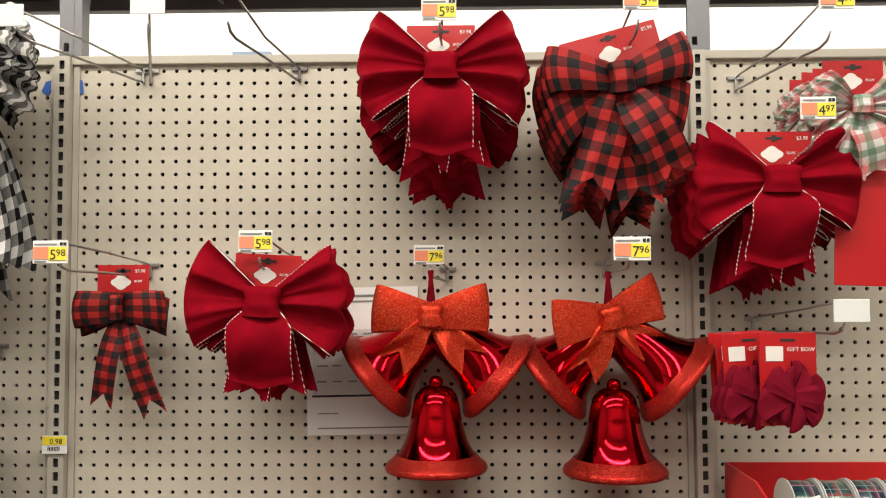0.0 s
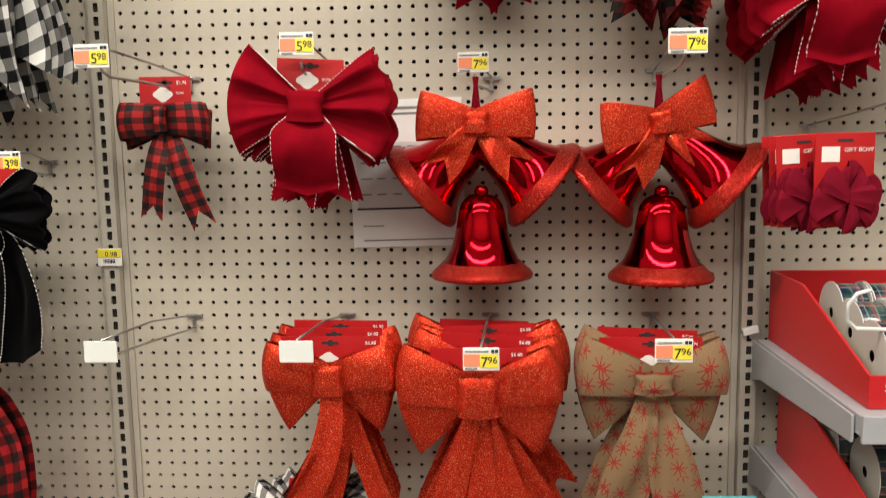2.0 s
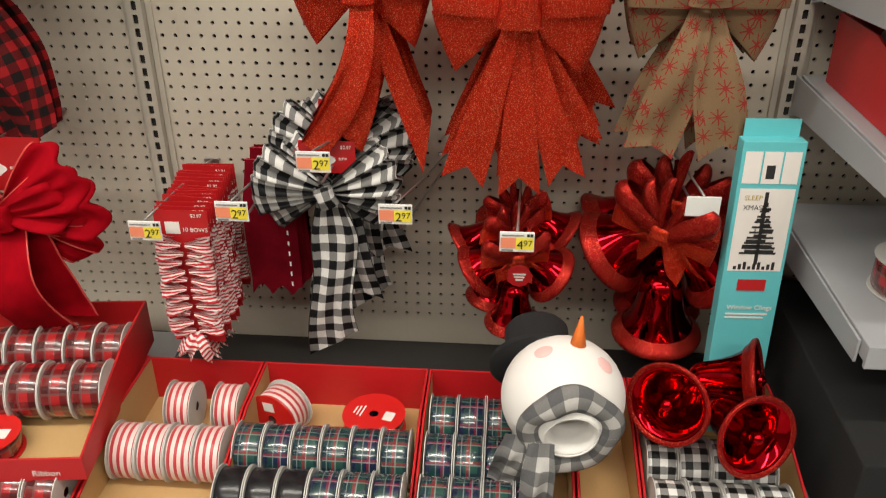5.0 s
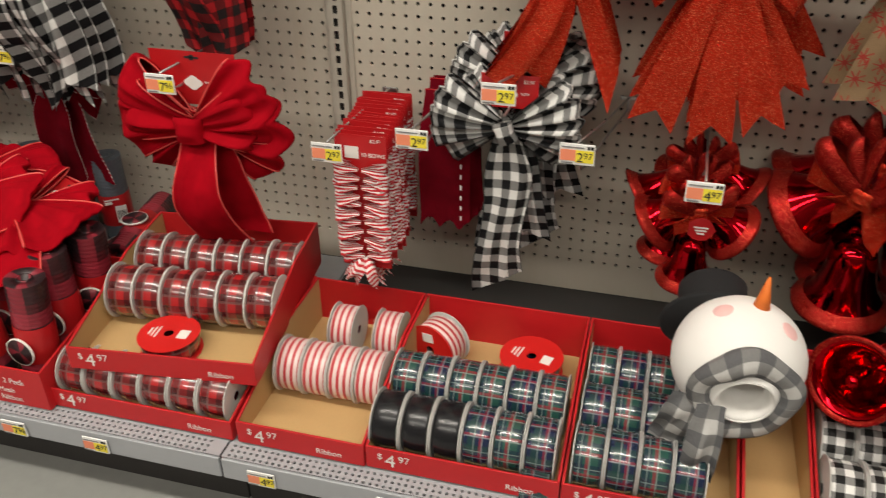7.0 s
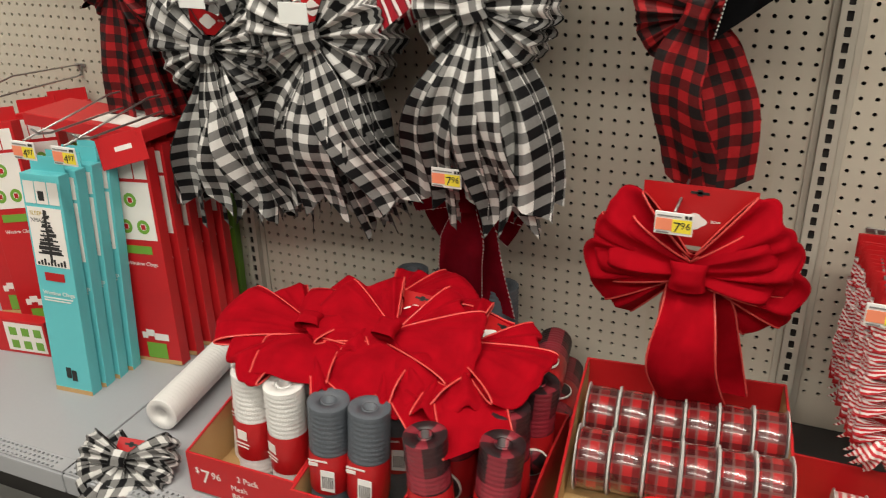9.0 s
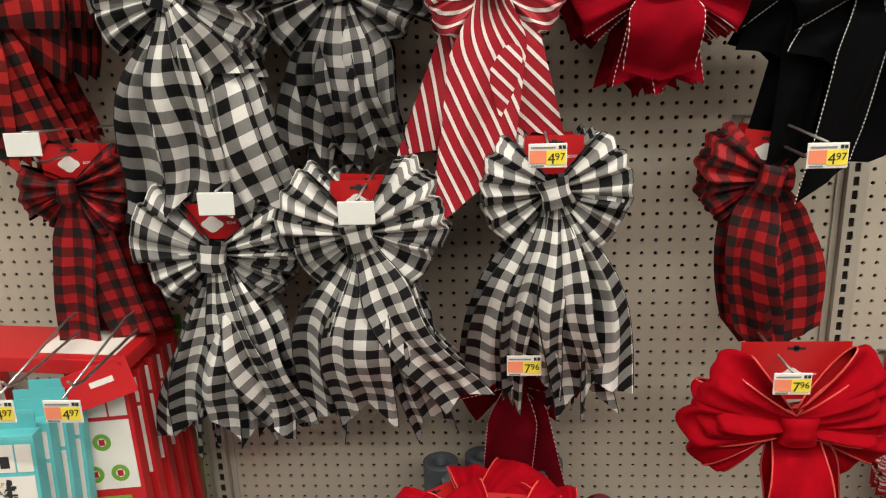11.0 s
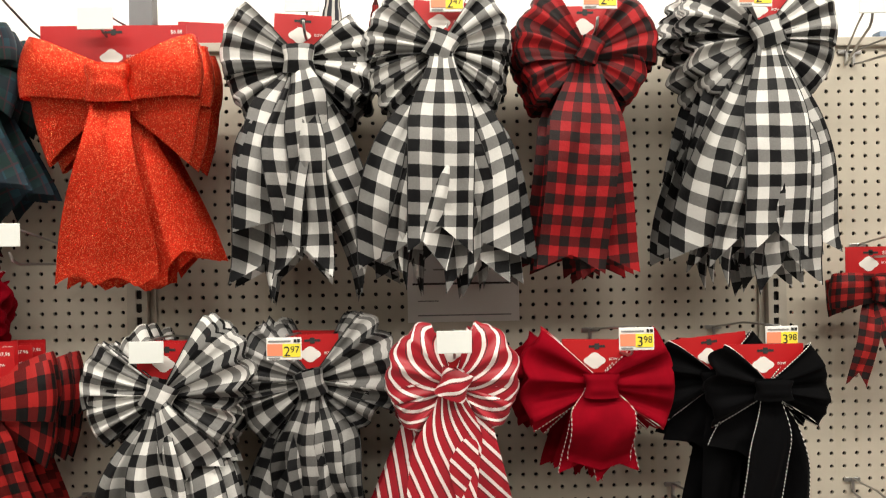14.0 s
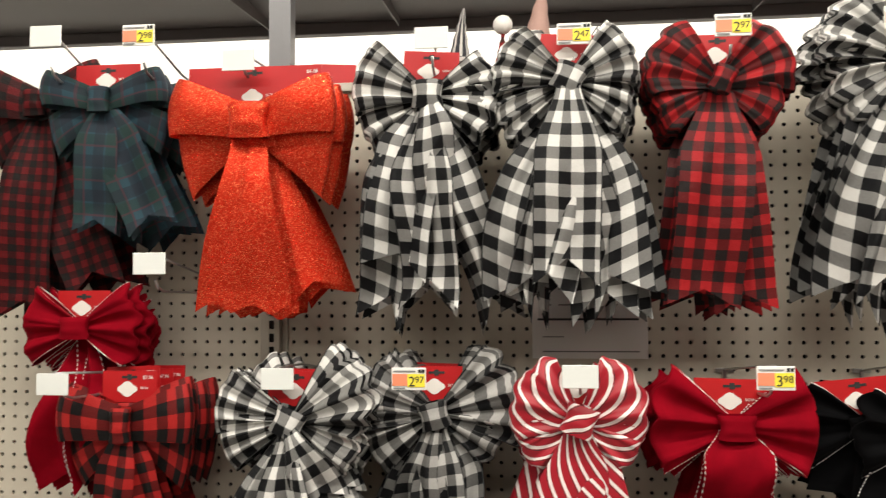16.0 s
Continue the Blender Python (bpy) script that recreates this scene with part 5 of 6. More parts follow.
spool(RIB_BLUE, -0.302, 1.250, ZS + 0.042, 0.056, 0.030, flat=14, lab="ribbon spool lying tilted, red card face up", face=SPOOL_RED)
lead = thing("ribbon_end", pose(-0.247, 0.976, ZS + 0.052), "loose end of navy tartan ribbon hanging over the tray front", "ribbon")
ribbon_tail(lead, RIB_BLUE, ang=-90, L=0.13, w0=0.044, w1=0.046, notch=0.06, amp=0.002, fwd=0.012, seed=4)

# labels along the rail
for x in (-1.19, -1.02, -0.70, -0.47, -0.20, -1.50, -1.33):
    price_label(x, DECK_Y - 0.0145, DECK_Z - 0.026, "497" if x > -1.1 else "796", w=0.05, h=0.032)

# ---- mesh ribbon rolls ----


def mesh_roll(mt, lab, h=0.236, r=0.034):
    ob = thing("mesh_roll", pose(0, 0, -20), lab, "ribbon roll", "mesh ribbon rolls")
    n = 44

    def at(s, t):
        a = 2 * math.pi * t
        rr = r + 0.0006 * math.sin(2 * math.pi * s * 26 + a)
        return Vector((rr * math.cos(a), rr * math.sin(a), h * s)), (a * r, h * s)
    part("roll", grid_mesh("roll", n * 2, 28, at)[0], mt, ob)
    part("roll_end", lathe("roll_end", [(r, h), (r - 0.004, h + 0.0015), (0.014, h), (0.013, h - 0.03)], 28), mt, ob)
    part("roll_foot", lathe("roll_foot", [(r, 0.0), (r - 0.004, -0.0015), (0.014, 0.0), (0.013, 0.03), (0.0, 0.03)], 28), mt, ob)
    part("core", lathe("core", [(0.0125, h - 0.03), (0.013, h + 0.001), (0.0105, h + 0.001), (0.010, h - 0.03), (0.0, h - 0.03)], 20), mt, ob, "hollow core")
    part("wrapper", lathe("wrapper", [(r + 0.0012, h * 0.30), (r + 0.0016, h * 0.305), (r + 0.0016, h * 0.62), (r + 0.0012, h * 0.625)], 32), CARD, ob, "red paper belly band")
    if mt is MESH_RED:
        win = pose(-0.004, -r - 0.003, h * 0.42, 90, 0, 0)
        part("window", lathe("window", [(0.0, 0.0), (0.027, 0.0), (0.027, 0.003), (0.0, 0.003)], 28), MESH_RED, ob, "round window in the band").matrix_basis = win
        part("window_ring", lathe("window_ring", [(0.0265, 0.0032), (0.0285, 0.0032), (0.0285, -0.001), (0.0265, -0.001)], 28), CARD_WHITE, ob, "thin white ring").matrix_basis = win
    elif mt is MESH_GREY:
        lb = bars(ob, "code_label", [(-0.004, 0.020, h * 0.34, h * 0.52)], PAPER, -r - 0.0024, label="white code label")
        for i in range(6):
            bars(lb, "code_mark", [(-0.001 + 0.0034 * i, 0.0006 + 0.0034 * i, h * 0.37, h * 0.47)], INK, -r - 0.0030)
        bars(ob, "small_print", [(-0.024, -0.008, h * 0.545, h * 0.575), (-0.024, 0.008, h * 0.585, h * 0.60)], CARD_WHITE, -r - 0.0020)
    else:
        bars(ob, "emblem", [(-0.010, 0.010, h * 0.48, h * 0.56)], CARD_WHITE, -r - 0.0022)
        bars(ob, "small_print", [(-0.014, 0.014, h * 0.44, h * 0.452), (-0.012, 0.012, h * 0.41, h * 0.422)], CARD_WHITE, -r - 0.0022)
    return ob


def mesh_tray(x0, x1, y0, y1, price):
    ob = tray(x0, x1, y0, y1, ZS, 0.085, 0.12, name="mesh_ribbon_tray", lab="red cardboard carton holding upright mesh ribbon rolls")
    fp = [c for c in ob.children if c.name.startswith("front_panel")][0]
    letters(fp, "$", 0.018, 0.016, -0.0012, 0.045, CARD_WHITE)
    letters(fp, "7", 0.042, 0.027, -0.0012, 0.026, CARD_WHITE)
    letters(fp, "96", 0.021, 0.050, -0.0012, 0.040, CARD_WHITE)
    letters(fp, "2 Pack", 0.017, 0.105, -0.0012, 0.050, CARD_WHITE)
    letters(fp, "Mesh", 0.016, 0.090, -0.0012, 0.028, CARD_WHITE)
    letters(fp, "Ribbon", 0.016, 0.090, -0.0012, 0.010, CARD_WHITE)
    return ob


mesh_tray(-1.735, -1.512, 0.978, 1.28, "796")
mesh_tray(-1.509, -1.318, 0.962, 1.28, "796")
mesh_tray(-1.315, -1.125, 0.950, 1.28, "796")
rw, rg, rr_ = mesh_roll(MESH_WHITE, "roll of white deco mesh ribbon with red band"), mesh_roll(MESH_GREY, "roll of grey deco mesh ribbon with red band"), mesh_roll(MESH_RED, "roll of red and black deco mesh ribbon")
rl = random.Random(3)
for src, spots in ((rw, ((-1.628, 1.040), (-1.553, 1.035), (-1.690, 1.105), (-1.612, 1.125), (-1.545, 1.12), (-1.66, 1.20))),
                   (rg, ((-1.465, 1.015), (-1.395, 1.012), (-1.465, 1.10), (-1.385, 1.10), (-1.46, 1.185), (-1.38, 1.185))),
                   (rr_, ((-1.262, 0.998), (-1.178, 1.010), (-1.262, 1.085), (-1.178, 1.10), (-1.25, 1.18), (-1.175, 1.19)))):
    for k, (x, y) in enumerate(spots):
        m = pose(x, y, ZS + 0.005, rl.uniform(-3, 3), rl.uniform(-3, 5), rl.uniform(-25, 25))
        if k == 0:
            src.matrix_basis = m
        else:
            copy_thing(src, m)
for x, y in ((-1.53, 1.50), (-1.45, 1.52), (-1.33, 1.50), (-1.49, 1.44)):
    copy_thing(rg, pose(x, y, ZS - 0.003, 0, 0, 40))
bare = copy_thing(rw, pose(-1.90, 1.10, ZS + 0.035, -90, 0, 6))
for o in [o for o in bare.children if o.name.startswith(("wrapper", "emblem", "small_print"))]:
    bpy.data.objects.remove(o)
tagged(bare, "bare roll of white deco mesh lying on the shelf")
for x, y, zz in ((-1.245, 1.36, 0.035), (-1.165, 1.37, 0.035), (-1.19, 1.36, 0.104)):
    copy_thing(rr_, pose(x, y, ZS + zz, -90, 0, 8)).location.y -= 0.06

# scarlet bows dropped on the rolls
flat = [(-1.415, 1.165, 0.462, -66, 0, -6), (-1.565, 1.15, 0.452, -80, 6, 14), (-1.30, 1.19, 0.452, -80, 4, -24), (-1.46, 1.26, 0.462, -84, 0, 40)]
top_bow = bow("scarlet_velvet_bow", "scarlet velvet bow lying on the mesh ribbon rolls", BRIGHT_VELVET, 0, 0, 0, pair(8, 0.165, 0.03, 50, 0.02, pleats=1.6, amp=0.010, curve=0.06, width=0.13) + pair(-46, 0.145, 0.03, 48, 0.018, pleats=2.0, amp=0.010, curve=0.06, width=0.13, back=0.004) + pair(44, 0.14, 0.03, 50, 0.018, pleats=2.0, amp=0.010, curve=0.06, width=0.13, back=0.010), [dict(ang=-90, L=0.13, w0=0.05, w1=0.13, notch=0.05, amp=0.006, cut="point"), dict(ang=-36, L=0.22, w0=0.05, w1=0.11, notch=0.06, amp=0.008, back=0.02)], (0.04, 0.036, 0.03), dict(w=0.13, h=0.07, z=0.05, y=0.03), RED_EDGE, [], seed=44, group="scarlet bows on the rolls")
for i, (x, y, z, rx, ry, rz) in enumerate(flat):
    if i == 0:
        top_bow.matrix_basis = pose(x, y, z, rx, ry, rz)
    else:
        copy_thing(top_bow, pose(x, y, z, rx, ry, rz))
bow("gingham_bow", "black and white gingham bow dropped on the shelf lip", BW_SMALL, -1.885, 0.985, 0.215, fluffy(0.10, 12, -16, 50), [dict(ang=-108, L=0.17, w0=0.03, w1=0.08, notch=0.1, amp=0.01), dict(ang=-76, L=0.15, w0=0.03, w1=0.075, notch=0.1, amp=0.01)], (0.03, 0.03, 0.03), dict(w=0.06, h=0.03, z=0.012, y=0.01, emblem=False), BLACK_EDGE, [], seed=46).matrix_basis = pose(-1.885, 0.975, 0.20, -48, 0, 8)

# ---- window-cling cartons ----


def cling_box(name, mt, m, lab, w=0.092, h=0.48, d=0.030, motif="tree", group="window cling boxes"):
    ob = thing(name, m, lab, "carton", group)
    part("carton", box_bm(-w / 2, w / 2, 0, d, 0, h, 0.0015), mt, ob)
    part("hang_flap", box_bm(-w / 2 + 0.006, w / 2 - 0.006, d - 0.004, d - 0.002, h, h + 0.03), mt, ob, "flap with hang hole")
    part("base_edge", box_bm(-w / 2, w / 2, -0.0008, 0.0, 0.0, 0.010), KRAFT, ob, "bare board edge")
    for rect in ((-w * 0.44, w * 0.44, h * 0.60, h * 0.86), (-w * 0.44, -w * 0.17, h * 0.875, h * 0.97), (-w * 0.14, w * 0.15, h * 0.875, h * 0.97), (w * 0.18, w * 0.44, h * 0.875, h * 0.97)):
        bars(ob, "panel", [rect], CARD_WHITE, -0.001, label="white printed window panel")
    if motif == "tree":
        tr = []
        r = random.Random(9)
        for i in range(10):
            zz = h * 0.655 + 0.0095 * i
            hw = 0.030 * (1 - i / 10.5)
            tr += [(-hw, hw, zz, zz + 0.0035)] + [(-hw + r.uniform(0, 2 * hw), -hw + r.uniform(0, 2 * hw) + 0.004, zz + 0.003, zz + 0.008) for _ in range(2)]
        tr = [(min(a, b), max(a, b) + 0.001, c, e) for a, b, c, e in tr]
        tr += [(-0.003, 0.003, h * 0.62, h * 0.85)] + [(-0.036 + 0.008 * i, -0.031 + 0.008 * i, h * 0.605, h * 0.605 + 0.006 + 0.004 * (i % 3)) for i in range(9)] + [(-0.008, 0.006, h * 0.89, h * 0.93)]
        bars(ob, "tree_print", tr, INK, -0.0016)
        letters(ob, "SLEEP", 0.012, -0.036, -0.0014, h * 0.825, mat("gold_ink", (0.45, 0.32, 0.05), 0.5))
        letters(ob, "XMAS", 0.012, -0.036, -0.0014, h * 0.795, INK)
        bars(ob, "logo_patch", [(-0.024, 0.024, h * 0.535, h * 0.572)], CARD, -0.0016)
        letters(ob, "Window Clings", 0.0125, -0.036, -0.0014, h * 0.47, CARD_WHITE)
        bars(ob, "small_print", [(-0.036, 0.036, h * 0.452, h * 0.457), (-0.036, 0.030, h * 0.44, h * 0.445)], CARD_WHITE, -0.0014)
        bars(ob, "figure_patch", [(-0.012, 0.0, 0.035, 0.06), (0.002, 0.014, 0.03, 0.055)], INK, -0.0014)
    else:
        for cx, cz in ((0.0, 0.78), (-0.022, 0.66), (0.022, 0.66)):
            bm = bmesh.new()
            ring = [bm.verts.new((cx + rr * math.cos(a * 0.4488), -0.0014, h * cz + rr * math.sin(a * 0.4488))) for rr in (0.008, 0.016) for a in range(14)]
            for a in range(14):
                bm.faces.new((ring[a], ring[(a + 1) % 14], ring[14 + (a + 1) % 14], ring[14 + a]))
            part("wreath_print", bm, LIME, ob)
            bars(ob, "face_print", [(cx - 0.005, cx + 0.005, h * cz - 0.006, h * cz + 0.005)], CARD, -0.0014)
        bars(ob, "logo_patch", [(-0.034, 0.034, h * 0.535, h * 0.572)], LIME, -0.0016)
        letters(ob, "Window Clings", 0.0125, -0.036, -0.0014, h * 0.48, CARD_WHITE)
        bars(ob, "snow_print", [(-0.034, -0.02, 0.06, 0.075), (-0.022, 0.0, 0.066, 0.082), (-0.002, 0.036, 0.058, 0.074)], CARD_WHITE, -0.0016)
        bars(ob, "figure_patch", [(-0.026, 0.026, 0.012, 0.05)], LIME, -0.0014)
    return ob


CB = "tall cyan window-cling carton standing on the shelf"
c1 = cling_box("cling_carton", CYAN, pose(-2.172, 1.137, DECK_Z, -5, 0, 5), CB, w=0.094, h=0.485)
for i in range(1, 4):
    copy_thing(c1, pose(-2.172 + 0.004 * i, 1.137 + 0.036 * i, DECK_Z, -5, 0.4 * i, 5 + i))
cling_box("cling_carton", CYAN, pose(0.352, 1.290, 0.190, -4, 0.6, 3), "tall cyan window-cling carton leaning in the ribbon tray", w=0.102, h=0.572)
gb = cling_box("cling_carton", LIME, pose(-2.125, 1.345, DECK_Z, -2, 0, 6), "tall green carton wedged between red ones", motif="wreath")
c2 = cling_box("cling_carton", BOX_RED, pose(-2.078, 1.300, DECK_Z, -4, -3, 4), "tall red window-cling carton with wreath print", w=0.12, h=0.495, motif="wreath")
for i in range(1, 5):
    copy_thing(c2, pose(-2.078 + 0.004 * i, 1.300 + 0.046 * i, DECK_Z, -4, -3, 4 + i))
copy_thing(gb, pose(-2.075, 1.548, DECK_Z, -2, 0, 12))
lid = thing("cling_carton", pose(-2.195, 1.39, 0.690, 0, 1, -3), "red flat carton lying across the upright cartons", "carton", "window cling boxes")
part("carton", box_bm(-0.17, 0.16, -0.065, 0.065, 0, 0.028, 0.002), BOX_RED, lid)
pn = part("panel", box_bm(0.0, 0.14, -0.045, 0.05, 0.0285, 0.0295), CARD_WHITE, lid, "white printed window panel")
lid2 = thing("card_flap", pose(-2.07, 1.305, 0.678, -14, -16, 14), "loose red hang flap with a white-edged slot", "card")
part("flap", box_bm(-0.06, 0.05, 0, 0.002, -0.03, 0.035, 0.0008), BOX_RED, lid2)
bars(lid2, "hang_slot", [(-0.02, 0.02, 0.0, 0.010)], CARD_WHITE, -0.001)
for i, (x, y, rz) in enumerate(((-2.42, 1.30, 10), (-2.40, 1.40, 10), (-2.39, 1.49, 12), (-2.53, 1.33, 8))):
    copy_thing(c2, pose(x, y, DECK_Z + 0.02, -7, -8, rz))
sm = thing("cling_carton", pose(-2.44, 1.21, DECK_Z, 0, 0, 8), "small red carton lying on its side", "carton", "window cling boxes")
part("carton", box_bm(-0.13, 0.11, 0, 0.03, 0, 0.09, 0.002), BOX_RED, sm)
bars(sm, "panel", [(0.0, 0.105, 0.008, 0.082)], CARD_WHITE, -0.001)
bars(sm, "wreath_print", [(0.012 + 0.033 * i, 0.032 + 0.033 * i, 0.015 + 0.034 * j, 0.036 + 0.034 * j) for i in range(3) for j in range(2)], LIME, -0.0016)
for x, z, tg in ((-2.145, 0.752, "497"), (-2.045, 0.752, "497"), (-2.45, 0.76, "")):
    wire_hook(x, z, 0.46 if tg else 0.40, tag=tg, lean=0.0, tag_dz=-0.03)

# ---- snowman head lying in the tray ----
snow = thing("snowman_head", pose(0.030, 1.115, 0.402, 0, 0, -6), "plush snowman head with black hat, carrot nose and check scarf", "decoration")
R0 = 0.095
prof = [(0.030, 0.060), (0.034, 0.080), (0.041, 0.089)] + [(R0 * math.sin(a), R0 * math.cos(a)) for a in [0.45 + 0.165 * i for i in range(17)]]
hd = part("head", lathe("head", [(r * 1.04, z) for r, z in prof], 48), SNOW, snow)
hd.matrix_basis = pose(0, 0, 0, 97, 0, 12)
part("inner_tube", lathe("inner_tube", [(0.041, 0.089), (0.038, 0.06), (0.038, 0.02), (0.0, 0.018)], 32), SNOW, snow, "hollow plush neck").matrix_basis = pose(0, 0, 0, 97, 0, 12)
bm = bmesh.new()
bmesh.ops.create_cone(bm, cap_ends=True, segments=20, radius1=0.0145, radius2=0.002, depth=0.058)
for f in bm.faces:
    f.smooth = True
part("carrot_nose", bm, CARROT, snow).matrix_basis = pose(0.018, 0.012, 0.115, -6, 3, 0)
for x, y in ((-0.034, -0.010), (0.060, -0.008)):
    bm = bmesh.new()
    bmesh.ops.create_uvsphere(bm, u_segments=18, v_segments=10, radius=0.016)
    bm.transform(Matrix.Diagonal((1, 1, 0.25, 1)))
    part("cheek", bm, BLUSH, snow).matrix_basis = pose(x, y, math.sqrt(max(0.0, 0.096 ** 2 - x * x - y * y)), 0, math.degrees(math.asin(x / 0.096)), 0)
sm_pts = [Vector((0.018 + 0.034 * math.cos(a), -0.020 + 0.020 * math.sin(a) - 0.004, 0)) for a in [math.pi + math.pi * i / 12 for i in range(13)]]
for p in sm_pts:
    p.z = math.sqrt(0.0965 ** 2 - p.x ** 2 - p.y ** 2)
part("smile", tube_mesh("smile", [sm_pts], 0.0014, 5), INK_GREY, snow, "thin stitched smile")
hat = part("hat", lathe("hat", [(0.001, 0.085), (0.056, 0.082), (0.062, 0.074), (0.062, 0.03), (0.064, 0.008), (0.092, 0.004), (0.095, -0.002), (0.09, -0.006), (0.0, -0.006)], 40), FELT_BLACK, snow, "soft black felt hat")
hat.matrix_basis = pose(-0.045, 0.070, 0.008, -68, -24, 0) @ Matrix.Scale(0.88, 4)
ax = pose(0, 0, 0, 97, 0, 12)


def scarf_at(s, t):
    a, b = 2 * math.pi * s, 2 * math.pi * t
    rr = 0.062 + 0.020 * math.cos(b) + 0.003 * math.sin(5 * a)
    p = Vector((rr * math.cos(a), rr * math.sin(a) * 1.08, 0.074 + 0.016 * math.sin(b) + 0.004 * math.sin(3 * a + b)))
    return ax @ p, (a * 0.07, b * 0.022)


part("scarf", grid_mesh("scarf", 48, 16, scarf_at)[0], GREY_PLAID, snow, "grey and white check scarf")
for k, (x, L) in enumerate(((-0.025, 0.15), (-0.062, 0.11))):
    ribbon_tail(snow, GREY_PLAID, ang=-92 - 10 * k, L=L, w0=0.040, w1=0.052, notch=0.03, amp=0.008, seed=70 + k, x0=x, z0=-0.02, back=-0.100 + 0.02 * k)
    fr = [[(x + (-0.022 + 0.0063 * i) - 0.006 - 0.018 * k, -0.100 + 0.02 * k + 0.003 * math.sin(i), -0.018 - L * 0.97), (x + (-0.024 + 0.0068 * i) - 0.008 - 0.02 * k, -0.102 + 0.02 * k, -0.05 - L)] for i in range(8)]
    part("fringe", tube_mesh("fringe", fr, 0.0016, 4), GREY_PLAID, snow)

# ---- the bay with shelves ----


def bay_shelf(z, y0, lab, d=0.03):
    ob = thing("gondola_shelf", pose(0.446, y0, z), lab, "shelf", "bay shelves")
    W = 1.22
    part("shelf_pan", box_bm(0.012, W - 0.012, 0, WALL - 0.03 - y0, -d, 0.0, 0.002), DECK, ob)
    part("price_rail", box_bm(0.010, W - 0.010, -0.008, 0.0, -d - 0.006, 0.003, 0.0015), DECK, ob)
    for x in (0.006, W - 0.010):
        bm = bmesh.new()
        L = WALL - 0.02 - y0
        prof = ((0.02, -0.004), (L, -0.004), (L, -0.080), (L - 0.05, -0.066), (0.02, -d - 0.012))
        a = [bm.verts.new((x, y, zz)) for y, zz in prof]
        b = [bm.verts.new((x + 0.004, y, zz)) for y, zz in prof]
        bm.faces.new(a[::-1])
        bm.faces.new(b)
        for i in range(5):
            bm.faces.new((a[i], a[(i + 1) % 5], b[(i + 1) % 5], b[i]))
        br = part("bracket", bm, DECK, ob, "grey stamped steel bracket")
    return ob


bay_shelf(1.005, 1.12, "grey steel shelf carrying a red ribbon tray")
bay_shelf(0.800, 1.06, "grey steel shelf carrying a lower red ribbon tray")
bay_shelf(0.545, 1.08, "grey steel shelf with a single ribbon spool")
tray(0.478, 0.905, 1.15, 1.57, 1.006, 0.047, 0.130, "497", "Ribbon", lab="red cardboard ribbon tray on a steel shelf")
tray(0.486, 0.905, 1.085, 1.53, 0.801, 0.05, 0.122, "497", "Ribbon", lab="red cardboard ribbon tray on a lower shelf")
for y, k in ((1.22, 0), (1.32, 1), (1.42, 2)):
    for i in range(5):
        copy_thing(SPOOLS[("green_plaid_ribbon" if (i + k) % 2 else "navy_plaid_ribbon", 0.049, 0.046)], pose(0.535 + 0.052 * i + 0.01 * k, y, 1.063 + 0.012 * k, 30 * i, 0, 0))
        copy_thing(SPOOLS[("navy_plaid_ribbon", 0.049, 0.046)], pose(0.575 + 0.052 * i - 0.02 * k, y - 0.05, 0.857 + 0.012 * k, 37 * i, 0, 0))
spool(RIB_RED, 0.58, 1.24, 0.546 + 0.030, 0.062, 0.055, flat=8, lab="red and black ribbon spool lying on the shelf")
rod = thing("retaining_rod", pose(0.462, 1.19, 1.11), "clear curled plastic retaining rod over the tray", "rod")
part("rod", tube_mesh("rod", [[(0.03, 0, 0.055), (0.012, 0, 0.05), (0.0, 0, 0.035), (0.0, 0, 0.012), (0.012, 0, 0.0), (0.1, 0, -0.003), (0.42, 0, -0.004)]], 0.003, 8), PLASTIC, rod)
ball = thing("bauble", pose(0.655, 1.24, 1.132), "small silver bauble resting on ribbon spools", "ornament")
bm = bmesh.new()
bmesh.ops.create_uvsphere(bm, u_segments=28, v_segments=18, radius=0.026)
for f in bm.faces:
    f.smooth = True
part("ball", bm, SILVER, ball)
part("cap", lathe("cap", [(0.0, 0.033), (0.007, 0.033), (0.008, 0.024), (0.0, 0.024)], 16), WIRE, ball)
cop = thing("copper_ornament", pose(0.64, 1.16, DECK_Z + 0.379), "rose copper bauble standing below the shelf", "ornament")
part("ball", lathe("ball", [(0.004, 0.0), (0.02, -0.004), (0.04, -0.025), (0.05, -0.055), (0.045, -0.095), (0.03, -0.13), (0.02, -0.15), (0.03, -0.176), (0.001, -0.178)], 32), COPPER, cop)

# added black box that stands in for the deep shadow under the shelves
rs = thing("display_riser", pose(0.47, 1.02, DECK_Z), "black box added in place of the deep shadow under the bay shelves", "riser")
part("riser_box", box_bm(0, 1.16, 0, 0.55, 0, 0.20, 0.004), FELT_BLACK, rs)

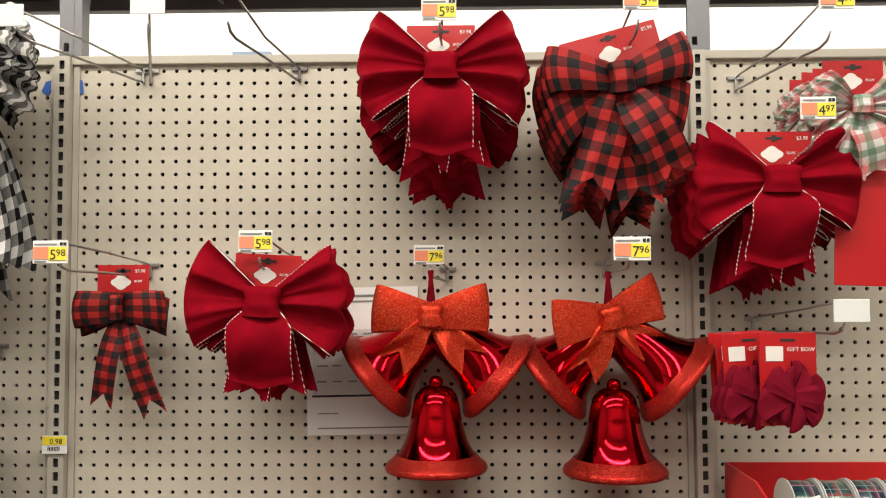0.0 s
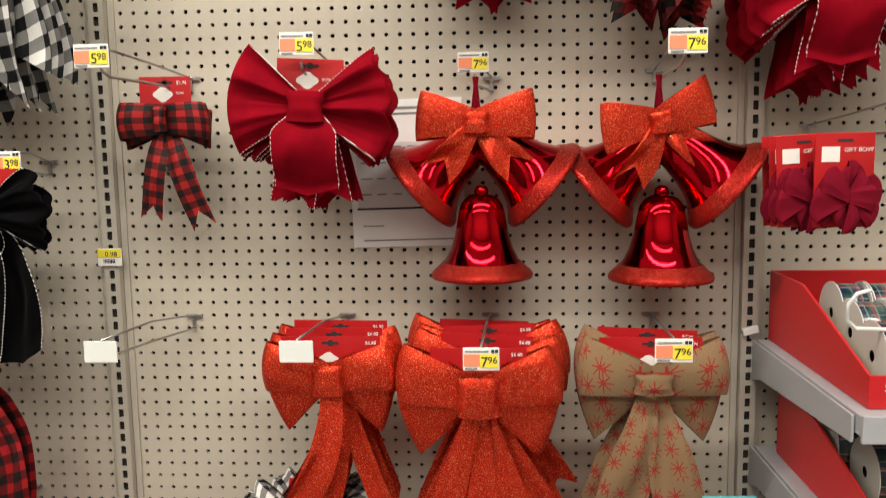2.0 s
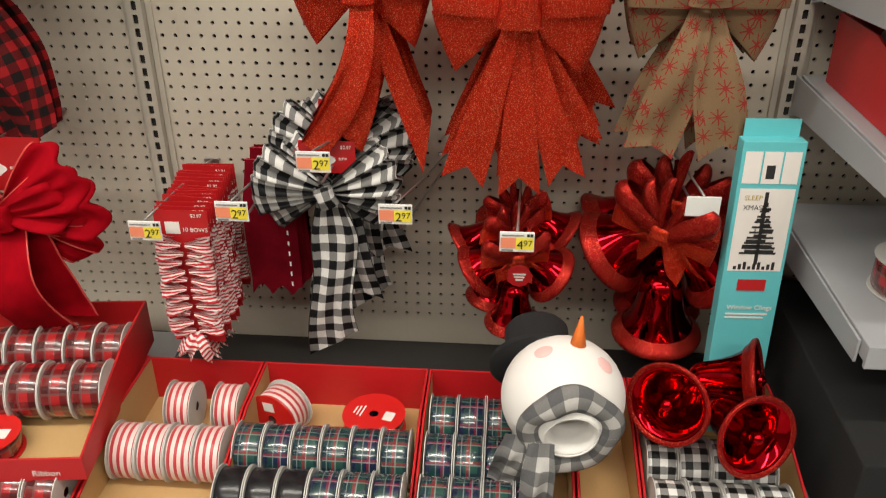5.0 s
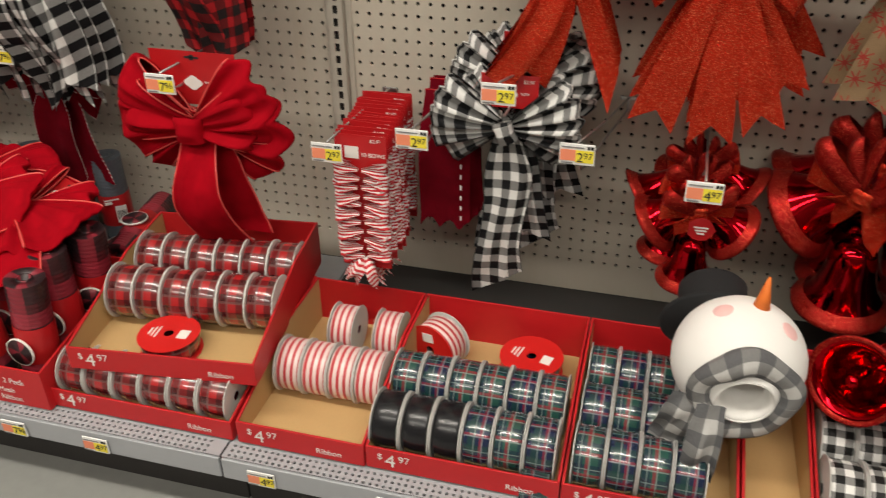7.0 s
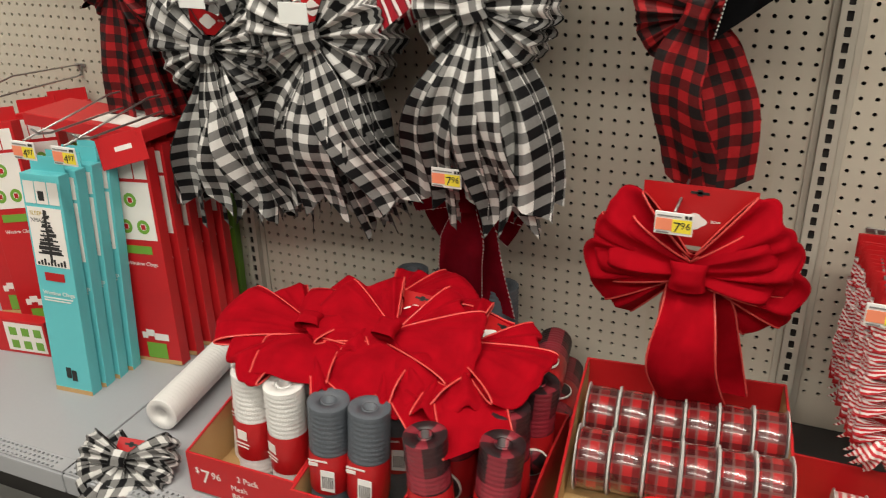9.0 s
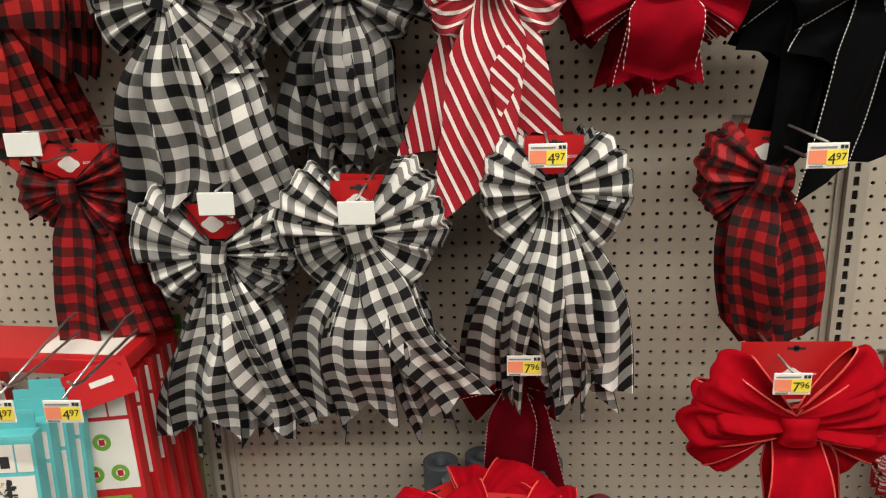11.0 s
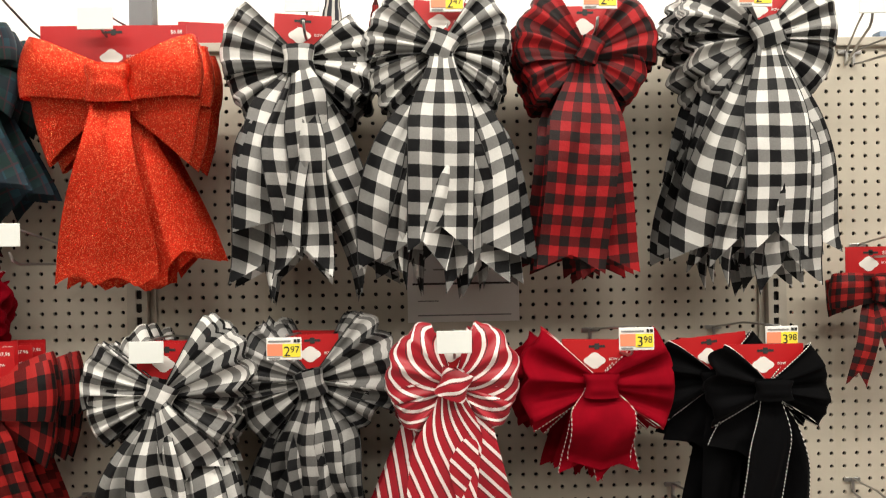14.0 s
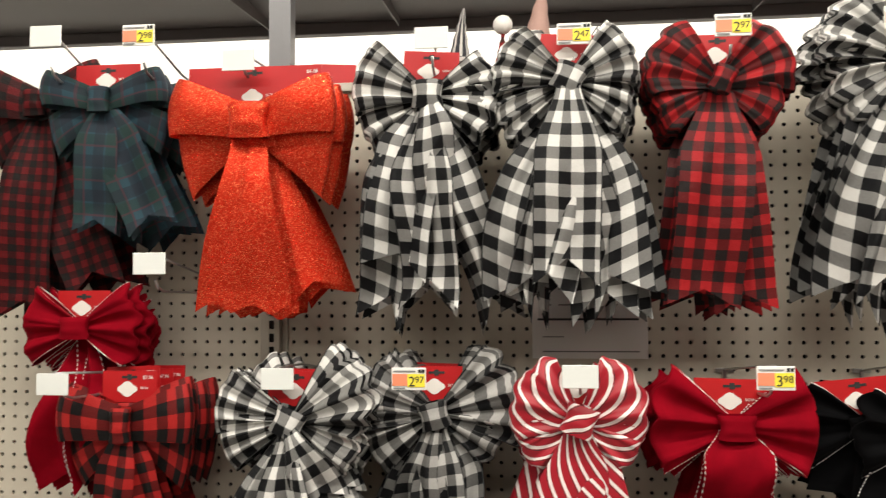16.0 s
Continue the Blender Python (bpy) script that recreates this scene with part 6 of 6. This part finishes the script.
# gift bows on cards
gc = thing("gift_bow_card", pose(0.522, 1.37, 1.385), "raspberry organza gift bow on a red card", "gift bow", "gift bow cards")
part("backing_card", box_bm(-0.046, 0.046, 0, 0.0015, -0.15, 0.0, 0.0006), CARD, gc)
bars(gc, "emblem", [(-0.036, -0.008, -0.046, -0.022)], CARD_WHITE, -0.001)
letters(gc, "GIFT BOW", 0.0095, -0.002, -0.0014, -0.030, CARD_WHITE)
bars(gc, "hang_slot", [(-0.012, 0.012, -0.014, -0.010)], INK, -0.0012)
for i in range(14):
    a = i * 137.5
    ribbon_loop(gc, ORGANZA, ang=a % 360, R=0.040 + 0.022 * ((i * 5) % 7) / 7, h0=0.022, spread=34, depth=0.010, pleats=1, amp=0.003, width=0.03, seed=80 + i, back=-0.028 + 0.0016 * i).location = (0, 0, -0.10)
for dx, dy in ((0.002, 0.02), (-0.05, 0.04), (-0.055, 0.06), (-0.06, 0.08)):
    copy_thing(gc, pose(0.522 + dx, 1.37 + dy, 1.383, 0, -3, 4))
# printed holiday ribbon bows further along
HOL = plaid("printed_holiday_ribbon", (0.62, 0.60, 0.58), [(0.3, 0.1, (0.45, 0.03, 0.03)), (0.22, 0.55, (0.05, 0.16, 0.07))], 0.05, 0.5)
bow("printed_bow", "white ribbon bow printed with red and green motifs", HOL, 0.645, 1.37, 1.755, fluffy(0.085, 22, -22, 60) , [dict(ang=-100, L=0.12, w0=0.03, w1=0.06, notch=0.1), dict(ang=-75, L=0.12, w0=0.03, w1=0.06, notch=0.1)], (0.03, 0.03, 0.03), dict(w=0.10, h=0.06, z=0.02, y=0.012), None, behind(3, 0.04, 0.0, 50), seed=51)
for i, (x, z, h) in enumerate(((0.675, 1.62, 0.32), (0.62, 1.64, 0.17))):
    rc = thing("hang_card", pose(x, 1.45 - 0.06 * (1 - i), z, 0, 2, 0), "plain red hanging product card", "card", "hang cards")
    part("card", box_bm(-0.06, 0.06, 0, 0.003, -h / 2, h / 2, 0.001), CARD, rc)
    bars(rc, "hang_slot", [(-0.012, 0.012, h / 2 - 0.012, h / 2 - 0.007)], INK, -0.001)

# ---- things behind the panel top ----
for x, z, r, h, mt, lab in ((-1.635, 1.93, 0.030, 0.155, KNIT_DARK, "dark patterned knit gnome hat tip"), (-1.477, 1.93, 0.044, 0.20, KNIT_PINK, "pink knit gnome hat tip"), (-1.548, 1.93, 0.018, 0.105, RB_SMALL, "narrow red knit gnome hat tip")):
    gh = thing("gnome_hat", pose(x, 1.68, z), lab, "knit hat", "knit hats behind the panel")
    part("hat", lathe("hat", [(r * (1 - 0.9 * i / 12) + 0.001 * math.sin(3 * i), h * i / 12) for i in range(13)], 24, fn=lambda p: Vector((p.x + 0.06 * (p.z / 0.2) ** 2 * 0.3, p.y, p.z))), mt, gh)
    if mt is RB_SMALL:
        bm = bmesh.new()
        bmesh.ops.create_icosphere(bm, subdivisions=3, radius=0.020, matrix=Matrix.Translation((0.004, 0, h + 0.012)))
        for f in bm.faces:
            f.smooth = True
        part("pompom", bm, SNOW, gh, "white pompom")
ledge = structure("panel_cap", box_bm(UP_X[0], UP_X[4], WALL + 0.022, 1.95, 1.895, 1.913), SHELF_DARK, "top deck of the shelving behind the panel", "shelf")
for x in (-0.40, -0.20, -1.90, -0.70, 0.12):
    rb = thing("red_carton", pose(x, 1.70, 1.914, 0, 0, 12 * math.sin(9 * x)), "red carton edge showing above the panel", "carton", "cartons behind the panel")
    part("carton", box_bm(-0.09 if x > -1 else -0.045, 0.09 if x > -1 else 0.045, 0, 0.05, 0, 0.018 if x > -1 else 0.07, 0.002), BOX_RED, rb)
pc = thing("picture_carton", pose(-0.445, 1.72, 1.914), "small carton with a pale blue landscape print", "carton", "cartons behind the panel")
part("carton", box_bm(-0.04, 0.04, 0, 0.03, 0, 0.045, 0.001), mottled("pale_blue_print", (0.30, 0.40, 0.55), 0.5, 0.3, 30.0), pc)
